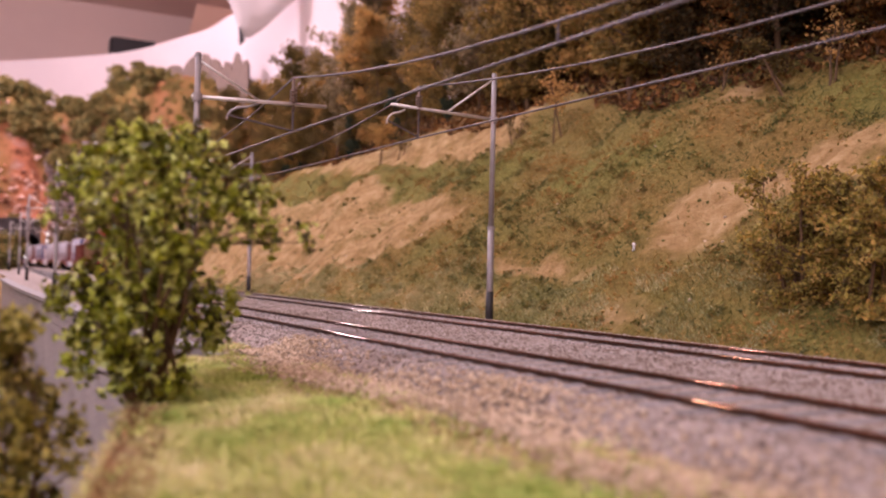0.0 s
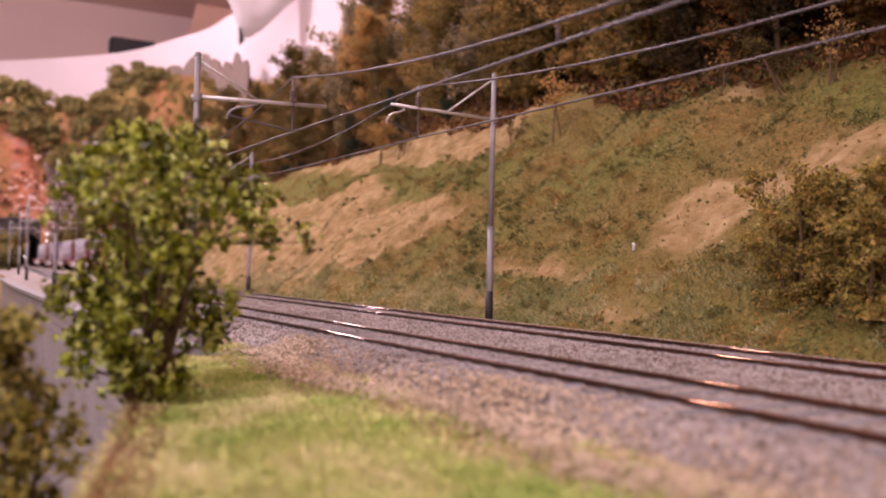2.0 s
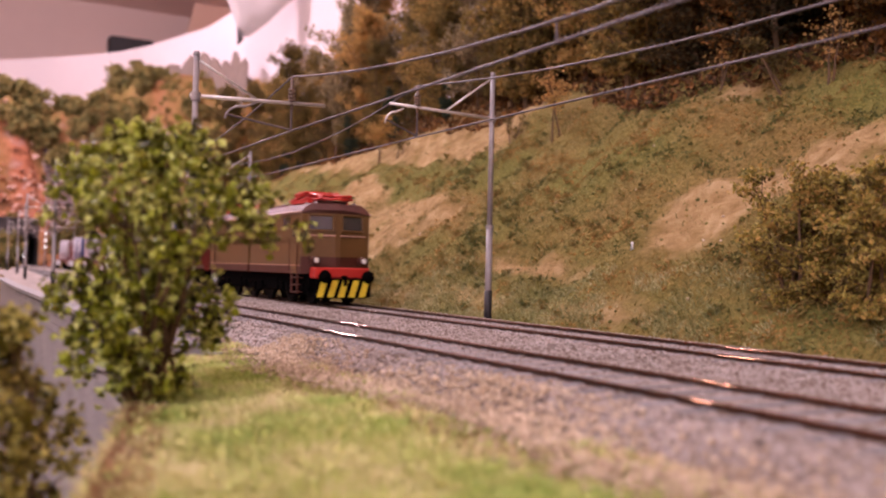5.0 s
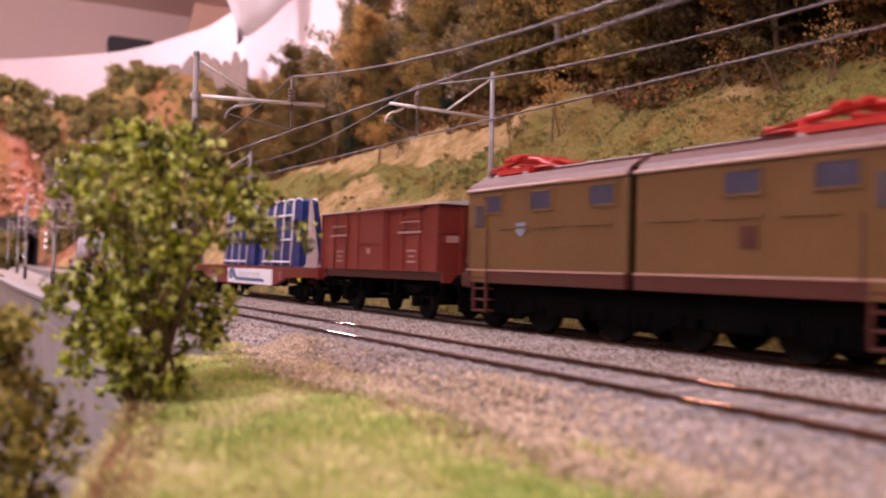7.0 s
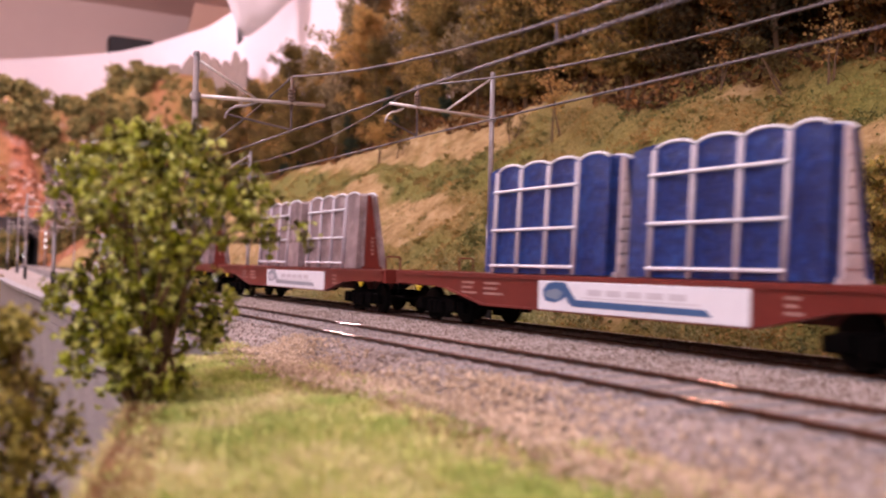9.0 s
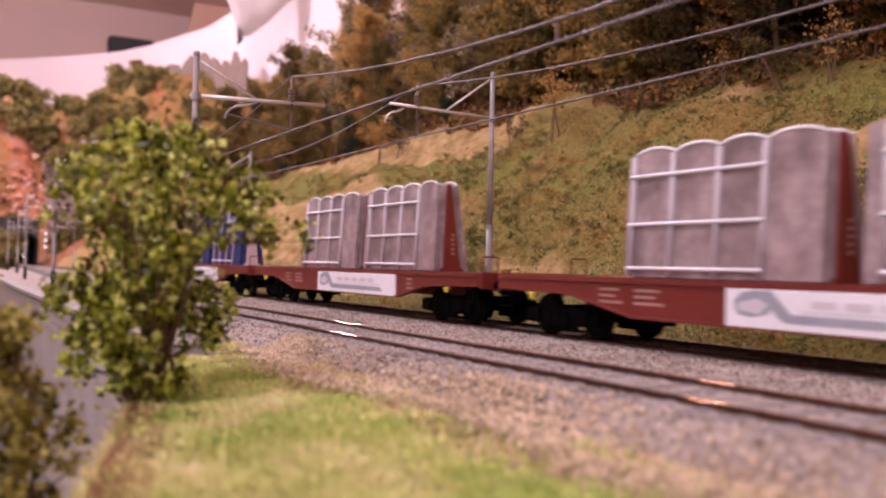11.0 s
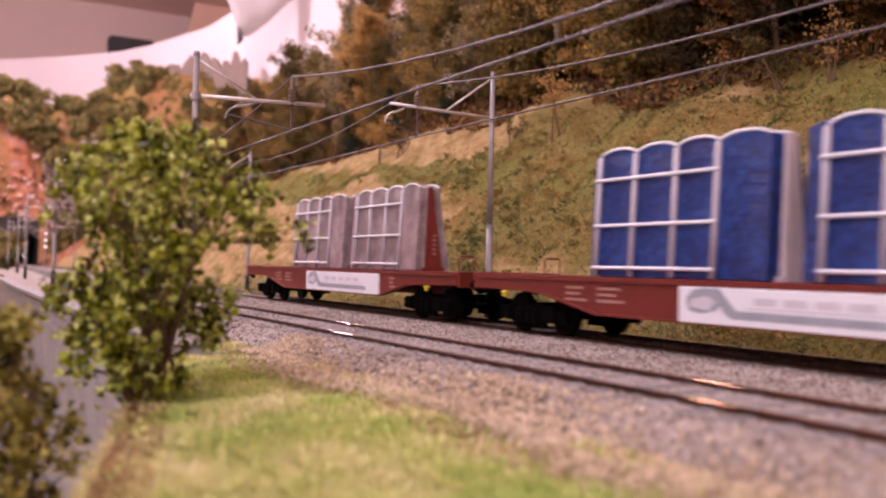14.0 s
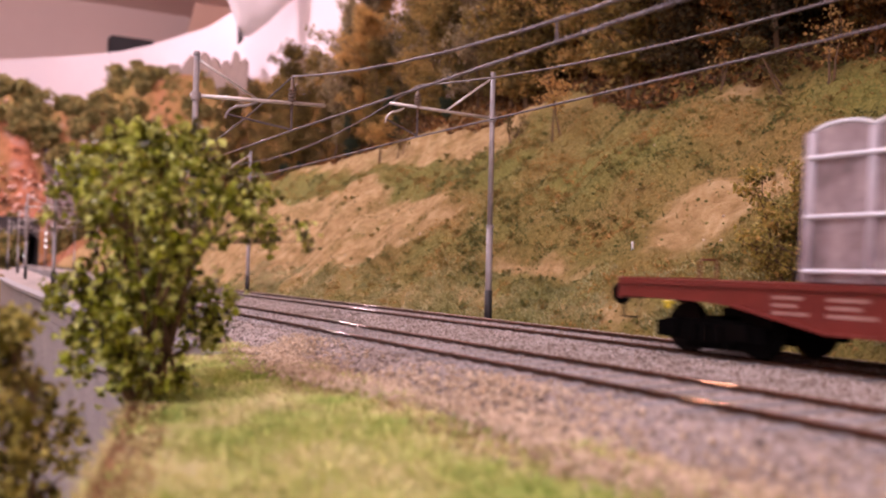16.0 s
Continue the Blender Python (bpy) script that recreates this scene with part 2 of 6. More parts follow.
def height(x, q):
    """Ground height at x along the line and q across it (measured from the straight, swung with the line)."""
    x, q = np.broadcast_arrays(np.asarray(x, float), np.asarray(q, float))
    bed = -0.42 + 0.0 * x
    # hill behind the far track
    crest = 31.0 + 2.0 * wave(x, 0 * x, 0.05, 2.0)
    rise = 0.80 + 0.06 * wave(x, q, 0.10, 1.0)
    up = np.clip(q - 17.5, 0, None)
    hill = -0.25 + np.minimum(up, crest - 17.5) * rise + np.clip(q - crest, 0, None) * (0.28 + 0.34 * sstep(-80, -60, x) * sstep(-22, -36, x))
    hill = hill + sstep(0, 3, up) * (0.55 * wave(x, q, 0.45, 0.5) + 0.26 * wave(x, q, 1.3, 4.0) + 0.10 * wave(x, q, 3.1, 7.0))
    # a spur down the sandy cutting, and a knoll under the wood
    spine = -59.0 + (26.5 - q) * 0.8
    side = x - spine
    hill = hill + 1.35 * np.exp(-np.where(side < 0, side / 1.3, side / 4.0) ** 2) * sstep(19.8, 23.5, q) * sstep(28.0, 26.2, q)
    hill = hill + 1.3 * np.exp(-((x + 66) / 12) ** 2 - ((q - 36) / 4.5) ** 2)
    z = np.where(q > 17.5, hill, bed)
    # mountain over the tunnel
    far = np.clip(-240 - x + 6 * wave(q, x, 0.09, 3.0) + 0.9 * np.clip(q - 35, 0, 60), 0, None)
    peak = np.minimum(far * (1.5 + 0.35 * wave(q, x, 0.07, 1.0)), 38 + 0.20 * np.minimum(far, 40) + 7 * sstep(28, 46, q) + 5 * wave(x, q, 0.05, 6.0)) + sstep(0, 10, far) * (1.6 * wave(x, q, 0.22, 1.0) + 1.4 * wave(x, q, 0.55, 2.0) + 1.0 * wave(x, q, 1.3, 4.0) + 0.5 * wave(x, q, 2.4, 6.0))
    z = np.maximum(z, np.where(far > 0, peak - 0.4, -99))
    # bank before the near track, and the low ground beside it
    edge = bank_edge(x)
    bank = -0.50 - 0.10 * np.clip(6.4 - q, 0, 8) * 0.5 + 0.10 * wave(x, q, 0.8, 2.0) + 0.03 * wave(x, q, 2.5, 5.0)
    low = -14.0 + 0.5 * wave(x, q, 0.2, 3.0)
    drop = np.clip(edge - q, 0, None) * 3.0
    front = np.maximum(bank - drop, low)
    z = np.where((q < 6.4) & (x > -236), np.where(x > -24, front, np.where(q < wall_q(x) + 0.45, low, bed)), z)
    return z


# ---- ground: one sheet ----
def spaced(stops):
    out = []
    for a, b, s in stops:
        out += list(np.arange(a, b - 1e-6, s))
    return np.array(out + [stops[-1][1]])


def build_ground():
    xs = spaced([(-420, -285, 5), (-285, -224, 1.2), (-224, -120, 2.5), (-120, -65, 1.0), (-65, -30, 0.5), (-30, 4, 0.3), (4, 60, 3.0), (60, 84, 6)])
    qs = spaced([(-100, -30, 10), (-30, -4, 2.0), (-4, 1, 0.5), (1, 4.2, 0.3), (4.2, 4.6, 0.4), (4.6, 4.8, 0.2), (4.8, 7, 0.3), (7, 17, 1.0), (17, 34, 0.3), (34, 84, 1.2), (84, 120, 6)])
    gx, gq = np.meshgrid(xs, qs, indexing="ij")
    gz = height(gx, gq)
    v = np.stack([gx, gq + slews(gx), gz], -1).reshape(-1, 3)
    nx, nq = len(xs), len(qs)
    i, j = np.meshgrid(np.arange(nx - 1), np.arange(nq - 1), indexing="ij")
    a = (i * nq + j).ravel()
    f = np.stack([a, a + nq, a + nq + 1, a + 1], 1)
    ob = cloud("ground", v, f, M_GROUND, smooth=True)
    # cover: r sand, g grass green, b rock
    x, q = gx.ravel(), gq.ravel()
    sand, green, rock = cover(x, q)
    col = ob.data.color_attributes.new("cover", "FLOAT_COLOR", "POINT")
    col.data.foreach_set("color", np.stack([sand, green, rock, np.ones_like(sand)], 1).ravel())
    return tagged(ob, "sandy and grassy modelled hillside ground of the layout", "ground", kind="structure")


def cover(x, q):
    """How much bare sand, fresh green and rock lies at a place."""
    wob = 0.35 * wave(x, q, 0.33, 2.2) + 0.35 * wave(x, q, 1.0, 5.2) + 0.22 * wave(x, q, 2.9, 8.1)

    def patch(cx, cq, rx, rq):
        return np.exp(-(((x - cx) / rx) ** 2 + ((q - cq) / rq) ** 2) ** 2)

    def band(lo, hi, soft):
        return sstep(lo - soft, lo + soft, q + wob) * sstep(hi + soft, hi - soft, q + wob)
    cutting = band(np.interp(x, [-120, -90, -55, -46, -42, -40], [17.9, 18.1, 18.4, 19.1, 20.7, 22.6]), np.interp(x, [-120, -85, -59, -49, -41], [26.0, 26.4, 26.7, 25.0, 23.6]), 0.55) * sstep(-38.0, -41.5, x + wob)
    knoll = band(np.interp(x, [-80, -60, -46], [29.9, 29.2, 27.6]), 38.0 + 0 * x, 0.5) * sstep(-42, -46, x) * sstep(-92, -80, x)
    s = cutting + knoll + 0.95 * patch(-28.2, 19.9, 4.2, 0.55) + patch(-22.4, 22.0, 2.1, 1.9) + patch(-20.9, 23.4, 2.0, 1.1) + patch(-18.4, 24.3, 2.4, 1.5) + 0.9 * patch(-26.3, 27.9, 1.2, 1.2) + 0.6 * patch(-45, 28.4, 4, 1.4)
    s = s + patch(-12, 27, 5, 3) + 0.62 * np.exp(-((q - 18.2) / 0.75) ** 4) * sstep(-16, -21, x)
    s = np.clip(s * (0.88 + 0.28 * wave(x, q, 0.9, 2.2) + 0.22 * wave(x, q, 2.7, 5.2)) + 0.16 * wave(x, q, 0.5, 9.0) + 0.10, 0, 1)
    g = 0.30 + 0.42 * wave(x, q, 0.35, 5.0) + 0.22 * wave(x, q, 1.1, 1.0) + 0.55 * np.exp(-((q - 18.2) / 1.1) ** 2)
    g = g + 0.8 * band(np.interp(x, [-95, -50, -38], [26.8, 25.2, 24.0]), np.interp(x, [-95, -60, -38], [29.6, 29.2, 26.6]), 0.5) * sstep(-36, -40, x) + 0.6 * patch(-30, 24.6, 5, 1.6) + 0.7 * patch(-20.5, 27.2, 3, 1.2) + 0.5 * patch(-36, 21.0, 6, 0.9)
    g = np.clip(g, 0, 1)
    g = np.where(q < 6.6, 1.0, g)
    r = np.where(x < -200, np.clip(0.75 + 0.7 * wave(x, q, 0.16, 1.5) - 0.5 * sstep(-256, -268, x), 0, 1) * (1 - 0.35 * sstep(26, 44, q)), 0.0)
    bed = ((q > 6.4) & (q < 17.3) & (x > -234)) | ((q < 6.6) & (q > 2.6) & (x < -22.0) & (x > -234))
    s = np.where(x < -200, s * 0.3, s)
    return np.clip(s + bed * 1.0, 0, 1), g, r


def ground_material():
    m = bpy.data.materials.new("layout_ground")
    m.use_nodes = True
    nt = m.node_tree
    bs = nt.nodes["Principled BSDF"]
    co = nt.nodes.new("ShaderNodeTexCoord").outputs["Object"]
    at_ = nt.nodes.new("ShaderNodeAttribute")
    at_.attribute_name = "cover"
    sep = nt.nodes.new("ShaderNodeSeparateColor")
    nt.links.new(at_.outputs["Color"], sep.inputs[0])
    fine, mid, coarse = noise_node(nt, 6, 6, 0.7, co), noise_node(nt, 1.2, 5, 0.65, co), noise_node(nt, 0.26, 6, 0.68, co)
    sand = ramp(nt, mid, [(0.3, (0.21, 0.130, 0.050)), (0.52, (0.345, 0.232, 0.105)), (0.72, (0.48, 0.355, 0.19))])
    olive = ramp(nt, fine, [(0.3, (0.105, 0.068, 0.020)), (0.5, (0.205, 0.140, 0.044)), (0.7, (0.33, 0.215, 0.078))])
    green = ramp(nt, fine, [(0.3, (0.082, 0.080, 0.017)), (0.5, (0.160, 0.148, 0.036)), (0.7, (0.25, 0.215, 0.065))])
    rock = ramp(nt, coarse, [(0.32, (0.07, 0.025, 0.014)), (0.42, (0.21, 0.075, 0.036)), (0.52, (0.36, 0.135, 0.075)), (0.60, (0.26, 0.12, 0.085)), (0.72, (0.55, 0.34, 0.29))])
    c = mixed(nt, sep.outputs[1], olive, green)
    c = mixed(nt, sep.outputs[2], c, rock)
    k = nt.nodes.new("ShaderNodeMath")
    k.operation = "MULTIPLY_ADD"
    nt.links.new(mid, k.inputs[0])
    k.inputs[1].default_value = 1.6
    off = nt.nodes.new("ShaderNodeMath")
    off.operation = "MULTIPLY_ADD"
    nt.links.new(sep.outputs[0], off.inputs[0])
    off.inputs[1].default_value = 2.0
    off.inputs[2].default_value = -1.75
    nt.links.new(off.outputs[0], k.inputs[2])
    k.use_clamp = True
    c = mixed(nt, k.outputs[0], c, sand)
    nt.links.new(c, bs.inputs["Base Color"])
    bs.inputs["Roughness"].default_value = 0.95
    bs.inputs["Specular IOR Level"].default_value = 0.15
    bp = nt.nodes.new("ShaderNodeBump")
    bp.inputs["Strength"].default_value = 0.9
    bp.inputs["Distance"].default_value = 0.12 * K
    nt.links.new(fine, bp.inputs["Height"])
    nt.links.new(bp.outputs[0], bs.inputs["Normal"])
    return m


M_GROUND = ground_material()
build_ground()


# ---- retaining wall below the line ----
def build_wall():
    wall = thing("wall_retaining", at(0, 0, 0), "grey concrete retaining wall with level courses below the track", "retaining wall", kind="structure")
    xs = np.arange(-92, -19.9, 2.0)
    # core
    bm = bmesh.new()
    for x0, x1 in zip(xs[:-1], xs[1:]):
        box(bm, x0, x1, WALL_Y - 0.02 + slews(x0) * 0.60, WALL_Y + 0.9 + slews(x0) * 0.60, -15, -0.47)
    part("core", bm, M_CONC, wall)
    # courses, each a long band
    z = -0.62
    while z > -12.5:
        bm = bmesh.new()
        for x0, x1 in zip(xs[:-1], xs[1:]):
            ya, yb = WALL_Y + slews(x0) * 0.60, WALL_Y + slews(x1) * 0.60
            v = [bm.verts.new(c) for c in ((x0, ya - 0.14, z - 0.30), (x1, yb - 0.14, z - 0.30), (x1, yb - 0.07, z), (x0, ya - 0.07, z),
                                           (x0, ya, z - 0.30), (x1, yb, z - 0.30), (x1, yb, z), (x0, ya, z))]
            for f in ((0, 1, 2, 3), (3, 2, 6, 7), (1, 0, 4, 5), (4, 7, 6, 5), (0, 3, 7, 4), (1, 5, 6, 2)):
                bm.faces.new([v[i] for i in f])
        part("course", bm, M_CONC, wall)
        z -= 0.36
    # coping
    for x0, x1 in zip(xs[:-1], xs[1:]):
        bm = bmesh.new()
        ya, yb = WALL_Y + slews(x0) * 0.60, WALL_Y + slews(x1) * 0.60
        v = [bm.verts.new(c) for c in ((x0 + 0.02, ya - 0.32, -0.47), (x1 - 0.02, yb - 0.32, -0.47), (x1 - 0.02, yb + 0.30, -0.47), (x0 + 0.02, ya + 0.30, -0.47),
                                       (x0 + 0.02, ya - 0.32, -0.30), (x1 - 0.02, yb - 0.32, -0.30), (x1 - 0.02, yb + 0.30, -0.28), (x0 + 0.02, ya + 0.30, -0.28))]
        for f in ((0, 3, 2, 1), (4, 5, 6, 7), (0, 1, 5, 4), (1, 2, 6, 5), (2, 3, 7, 6), (3, 0, 4, 7)):
            bm.faces.new([v[i] for i in f])
        part("coping_stone", bm, M_COPING, wall)


M_COPING = surface("pale_coping", [(0.22, 0.208, 0.212), (0.34, 0.325, 0.33)], 6, 0.8, 0.8)
build_wall()


# ---- ballast ----
def build_ballast():
    rng = np.random.default_rng(5)
    # shaped bed
    qs = np.array([5.3, 6.2, 6.9, 7.3, 10.5, 11.0, 11.7, 12.2, 15.4, 15.8, 16.9, 17.6])
    zs = np.array([-0.66, -0.56, -0.32, -0.105, -0.094, -0.15, -0.15, -0.094, -0.094, -0.13, -0.32, -0.50])
    xs = spaced([(-232, -60, 4), (-60, 20, 1), (20, 84, 8)])
    gx, gq = np.meshgrid(xs, qs, indexing="ij")
    gq[:, 0] = np.where(xs < -23.5, wall_q(xs) + 0.5, 5.3)
    gz = np.broadcast_to(zs, gx.shape).copy()
    gz[:, :2] = np.where(gx[:, :2] < -23.5, -0.40, gz[:, :2])
    v = np.stack([gx, gq + slews(gx), gz], -1).reshape(-1, 3)
    nq = len(qs)
    i, j = np.meshgrid(np.arange(len(xs) - 1), np.arange(nq - 1), indexing="ij")
    a = (i * nq + j).ravel()
    bed = cloud("ballast_bed", v, np.stack([a, a + nq, a + nq + 1, a + 1], 1), M_BED, smooth=True)
    tagged(bed, "pinkish grey ballast bed under both tracks", "ballast", kind="structure")

    def scatter(n, x0, x1, power, lo, hi):
        t = rng.uniform(0, 1, n) ** power
        x = x1 - (x1 - x0) * t
        q = rng.uniform(np.where(x < -22.5, 5.25, 6.0), 17.4, n)
        z = np.maximum(np.interp(q, qs, zs), np.where(q < 6.4, -0.43, -9.0))
        keep = np.ones(n, bool)
        over = np.abs((x + 70.0 + 0.31) % 0.62 - 0.31) < 0.17
        for c in (Y_NEAR, Y_FAR):
            keep &= ~((np.abs(q - c) < 1.34) & over & (x > -71))
            keep &= ~(np.abs(np.abs(q - c) - 0.757) < 0.12)
            keep &= ~((np.abs(q - c) < 0.66) & (rng.uniform(size=n) < 0.45))
        s = rng.uniform(lo, hi, n) * (1 + 0.5 * (rng.uniform(size=n) < 0.06))
        c = np.stack([x, q + slews(x), z + s * 0.15], 1)[keep]
        return crumbs(rng, c, s[keep], 0.8)
    v, f = scatter(170000, -70, 9, 1.35, 0.016, 0.042)
    tagged(cloud("ballast_stones", v, f, M_BALLAST), "loose pinkish grey ballast stones between the rails", "ballast", kind="stuff")


M_BED = surface("ballast_bed", [(0.18, 0.138, 0.115), (0.26, 0.212, 0.186), (0.35, 0.30, 0.275), (0.43, 0.38, 0.365)], 9, 0.5, 0.95, bump=0.8, bump_size=0.04, spread=0.75)
build_ballast()


# ---- the two tracks ----
def rail_mesh(q, x0, x1, step, top_only):
    xs = np.arange(x0, x1 + 1e-6, step)
    prof = [(-0.075, -0.17), (0.075, -0.17), (0.075, -0.14), (0.015, -0.12), (0.015, -0.04), (0.038, -0.035), (0.038, -0.02), (-0.038, -0.02), (-0.038, -0.035), (-0.015, -0.04), (-0.015, -0.12), (-0.075, -0.14)]
    if top_only:
        prof = [(0.044 * math.cos(a), -0.030 + 0.030 * math.sin(a)) for a in [math.pi * k / 8.0 for k in range(9)]]
    v = np.array([[(x, q + slews(x) + a, b) for a, b in prof] for x in xs])
    n = len(prof)
    f = []
    for i in range(len(xs) - 1):
        for k in range(n):
            l = (k + 1) % n
            f.append((i * n + k, i * n + l, (i + 1) * n + l, (i + 1) * n + k))
    return v.reshape(-1, 3), f


def build_track(q, label):
    track = thing("railway_track", at(0, 0, 0), label, "railway track", "double track line")
    for s in (-0.757, 0.757):
        v, f = rail_mesh(q + s, -232, 84, 2.0, False)
        rail = cloud("rail", v, f, M_RAIL, track, smooth=False)
        v, f = rail_mesh(q + s, -232, 84, 2.0, True)
        cloud("rail_head", v, f, M_RAILTOP, rail, smooth=True)["label"] = "worn shiny rail head"
    bm = bmesh.new()
    box(bm, -0.13, 0.13, -1.30, 1.30, -0.26, -0.115, 0.02)
    for s in (-0.757, 0.757):
        box(bm, -0.08, 0.08, s - 0.12, s - 0.03, -0.14, -0.102)
        box(bm, -0.08, 0.08, s + 0.03, s + 0.12, -0.14, -0.102)
    me = mesh_of("sleeper", bm, M_SLEEPER)
    x = -70.0
    while x < 14:
        share("sleeper", me, track, at(x, q + slew(x)[0], 0.026, 0, 0, math.degrees(math.atan(slew(x)[1]))))
        x += 0.62
    bm = bmesh.new()
    x = -230.0
    while x < -70:
        y = q + slew(x)[0]
        box(bm, x - 0.13, x + 0.13, y - 1.3, y + 1.3, -0.30, -0.088)
        x += 0.62
    tagged(part("far_sleepers", bm, M_SLEEPER, track), kind="stuff")


build_track(Y_NEAR, "empty track with rusty rails beside the grassy bank")
build_track(Y_FAR, "track with rusty rails along the foot of the hill")


# ---- overhead line ----
def build_mast(x, q, side, arm_z, top_z, horn_out, tip=1.0):
    """A mast at q; side -1: the arm reaches towards the viewer, +1: away. arm to the wire above the track."""
    y = q + slew(x)[0]
    mast = thing("catenary_mast", at(x, y, 0, 0, 0, math.degrees(math.atan(slew(x)[1]))), "slim grey tubular catenary mast with a bracket arm over the track", "catenary mast", "masts along the line")
    c = (Y_FAR - 16.7) if side < 0 else (Y_NEAR - 6.18)
    sg = 1 if c > 0 else -1
    bm = bmesh.new()
    rod(bm, (0, 0, -0.5), (0, 0, 2.9), 0.115, 0.110, 12)
    rod(bm, (0, 0, 2.9), (0, 0, top_z), 0.095, 0.080, 12)
    part("pole", bm, M_POLE, mast, smooth=True)
    bm = bmesh.new()
    rod(bm, (0, 0, -0.5), (0, 0, 0.75), 0.135, 0.130, 12)
    part("base_sleeve", bm, M_DARK, mast, "black base sleeve", True)
    for name, za, zb, ra, rb in (("collar", 2.85, 2.97, 0.135, 0.135), ("cap", top_z - 0.06, top_z + 0.04, 0.11, 0.07), ("clamp", arm_z - 0.12, arm_z + 0.10, 0.13, 0.13)):
        bm = bmesh.new()
        rod(bm, (0, 0, za), (0, 0, zb), ra, rb, 12)
        part(name, bm, M_POLE, mast)
    bm = bmesh.new()
    rod(bm, (0, -0.15 * sg, arm_z), (0, c + sg * tip, arm_z + 0.12), 0.055, 0.05, 10)
    part("arm", bm, M_ARM, mast, "pale bracket tube", True)
    bm = bmesh.new()
    rod(bm, (0, 0, top_z - 0.15), (0, c * 0.62, arm_z + 0.10), 0.035, 0.035, 8)
    part("stay", bm, M_ARM, mast, "", True)
    bm = bmesh.new()
    wz = (7.42 if side < 0 else 6.83)
    cz = (5.74 if side < 0 else 5.28)
    for k in range(4):
        rod(bm, (0, c, arm_z + 0.14 + k * 0.10), (0, c, arm_z + 0.20 + k * 0.10), 0.12, 0.10, 10)
    rod(bm, (0, c, arm_z - 0.1), (0, c, wz), 0.05, 0.05, 8)
    part("insulator", bm, M_INSUL, mast, "ribbed brown insulator", True)
    bm = bmesh.new()
    rod(bm, (0, c, arm_z), (0, c, cz + 0.05), 0.035, 0.035, 6)
    part("drop_tube", bm, M_WIRE, mast)
    h = c + sg * 1.15 if horn_out else c - sg * 1.9
    bm = bmesh.new()
    a = c + sg * 0.5 if horn_out else c - sg * 1.0
    pts = [(0, a, arm_z)] + [(0, a + (h - a) * (0.35 + 0.65 * math.sin(t)), arm_z - 0.12 - 0.40 * (1 - math.cos(t))) for t in (0.0, 0.5, 0.9, 1.25, 1.57)]
    tube(bm, pts, 0.034, 8)
    part("curved_holder", bm, M_POLE if side > 0 else M_ARM, mast, "", True)
    bm = bmesh.new()
    rod(bm, (0, h, arm_z - 0.40), (0, c, cz + 0.03), 0.03, 0.03, 6)
    part("steady_arm", bm, M_WIRE, mast)
    return mast


for mx in (-24.99, 7.0, -57.0, -89.0, -121.0, -153.0, -185.0):
    build_mast(mx, 6.18, 1, 5.98, 7.15, False)
for mx in (-26.72, 5.3, -54.1, -81.5, -108.9, -136.3, -163.7, -191.1):
    build_mast(mx, 16.7, -1, 6.62, 8.17, True)


def build_wire(name, q, sup, z_at, sag, r, label):
    bm = bmesh.new()
    pts = []
    for a, b in zip(sup[:-1], sup[1:]):
        for i in range(14):
            t = i / 14
            x = a + (b - a) * t
            pts.append((x, q + slew(x)[0], z_at - sag * 4 * t * (1 - t)))
    tube(bm, pts, r, 6)
    return tagged(part(name, bm, M_WIRE, None, "", True), label, "overhead wire", "overhead wires")


NEAR_SUP = [-185.0, -153.0, -121.0, -89.0, -57.0, -24.99, 7.0, 40.0]
FAR_SUP = [-191.1, -163.7, -136.3, -108.9, -81.5, -54.1, -26.72, 5.3, 38.0]
build_wire("contact_wire", Y_NEAR, NEAR_SUP, 5.28, 0.04, 0.028, "thick grey contact wire over the near track")
build_wire("messenger_wire", Y_NEAR, NEAR_SUP, 6.83, 1.28, 0.028, "sagging grey messenger wire over the near track")
build_wire("contact_wire", Y_FAR, FAR_SUP, 5.74, 0.04, 0.028, "thick grey contact wire over the far track")
build_wire("messenger_wire", Y_FAR, FAR_SUP, 7.42, 1.05, 0.028, "sagging grey messenger wire over the far track")
for dx, q, z0, z1 in ((-12.3, Y_NEAR, 5.27, 5.62), (-36.0, Y_NEAR, 5.27, 5.9)):
    bm = bmesh.new()
    rod(bm, (dx, q + slew(dx)[0], z0), (dx, q + slew(dx)[0], z1), 0.025, 0.025, 6)
    tagged(part("dropper_wire", bm, M_WIRE), "short grey dropper between the overhead wires", "overhead wire", "overhead wires")


# ---- train ----
M_ISA = surface("tan_brown_paint", [(0.108, 0.055, 0.017), (0.138, 0.073, 0.024)], 5, 0.4, 0.42, bump=0.08)
M_BROWN = surface("red_brown_paint", [(0.050, 0.012, 0.008), (0.072, 0.019, 0.012)], 5, 0.4, 0.45, bump=0.08)
M_ROOFPINK = surface("grey_pink_roof", [(0.10, 0.042, 0.037), (0.145, 0.062, 0.055)], 4, 0.4, 0.55, bump=0.1)
M_GUTTER = surface("pale_gutter", [(0.36, 0.21, 0.165), (0.45, 0.28, 0.22)], 4, 0.5, 0.4, bump=0.05)
M_RED = surface("bright_red_paint", [(0.42, 0.020, 0.016), (0.52, 0.032, 0.022)], 5, 0.6, 0.4, bump=0.05)
M_OXIDE = surface("oxide_red_paint", [(0.120, 0.014, 0.010), (0.175, 0.024, 0.016)], 6, 0.6, 0.45, bump=0.12)
M_YELLOW = surface("yellow_paint", [(0.70, 0.55, 0.03), (0.80, 0.64, 0.05)], 5, 0.5, 0.45, bump=0.05)
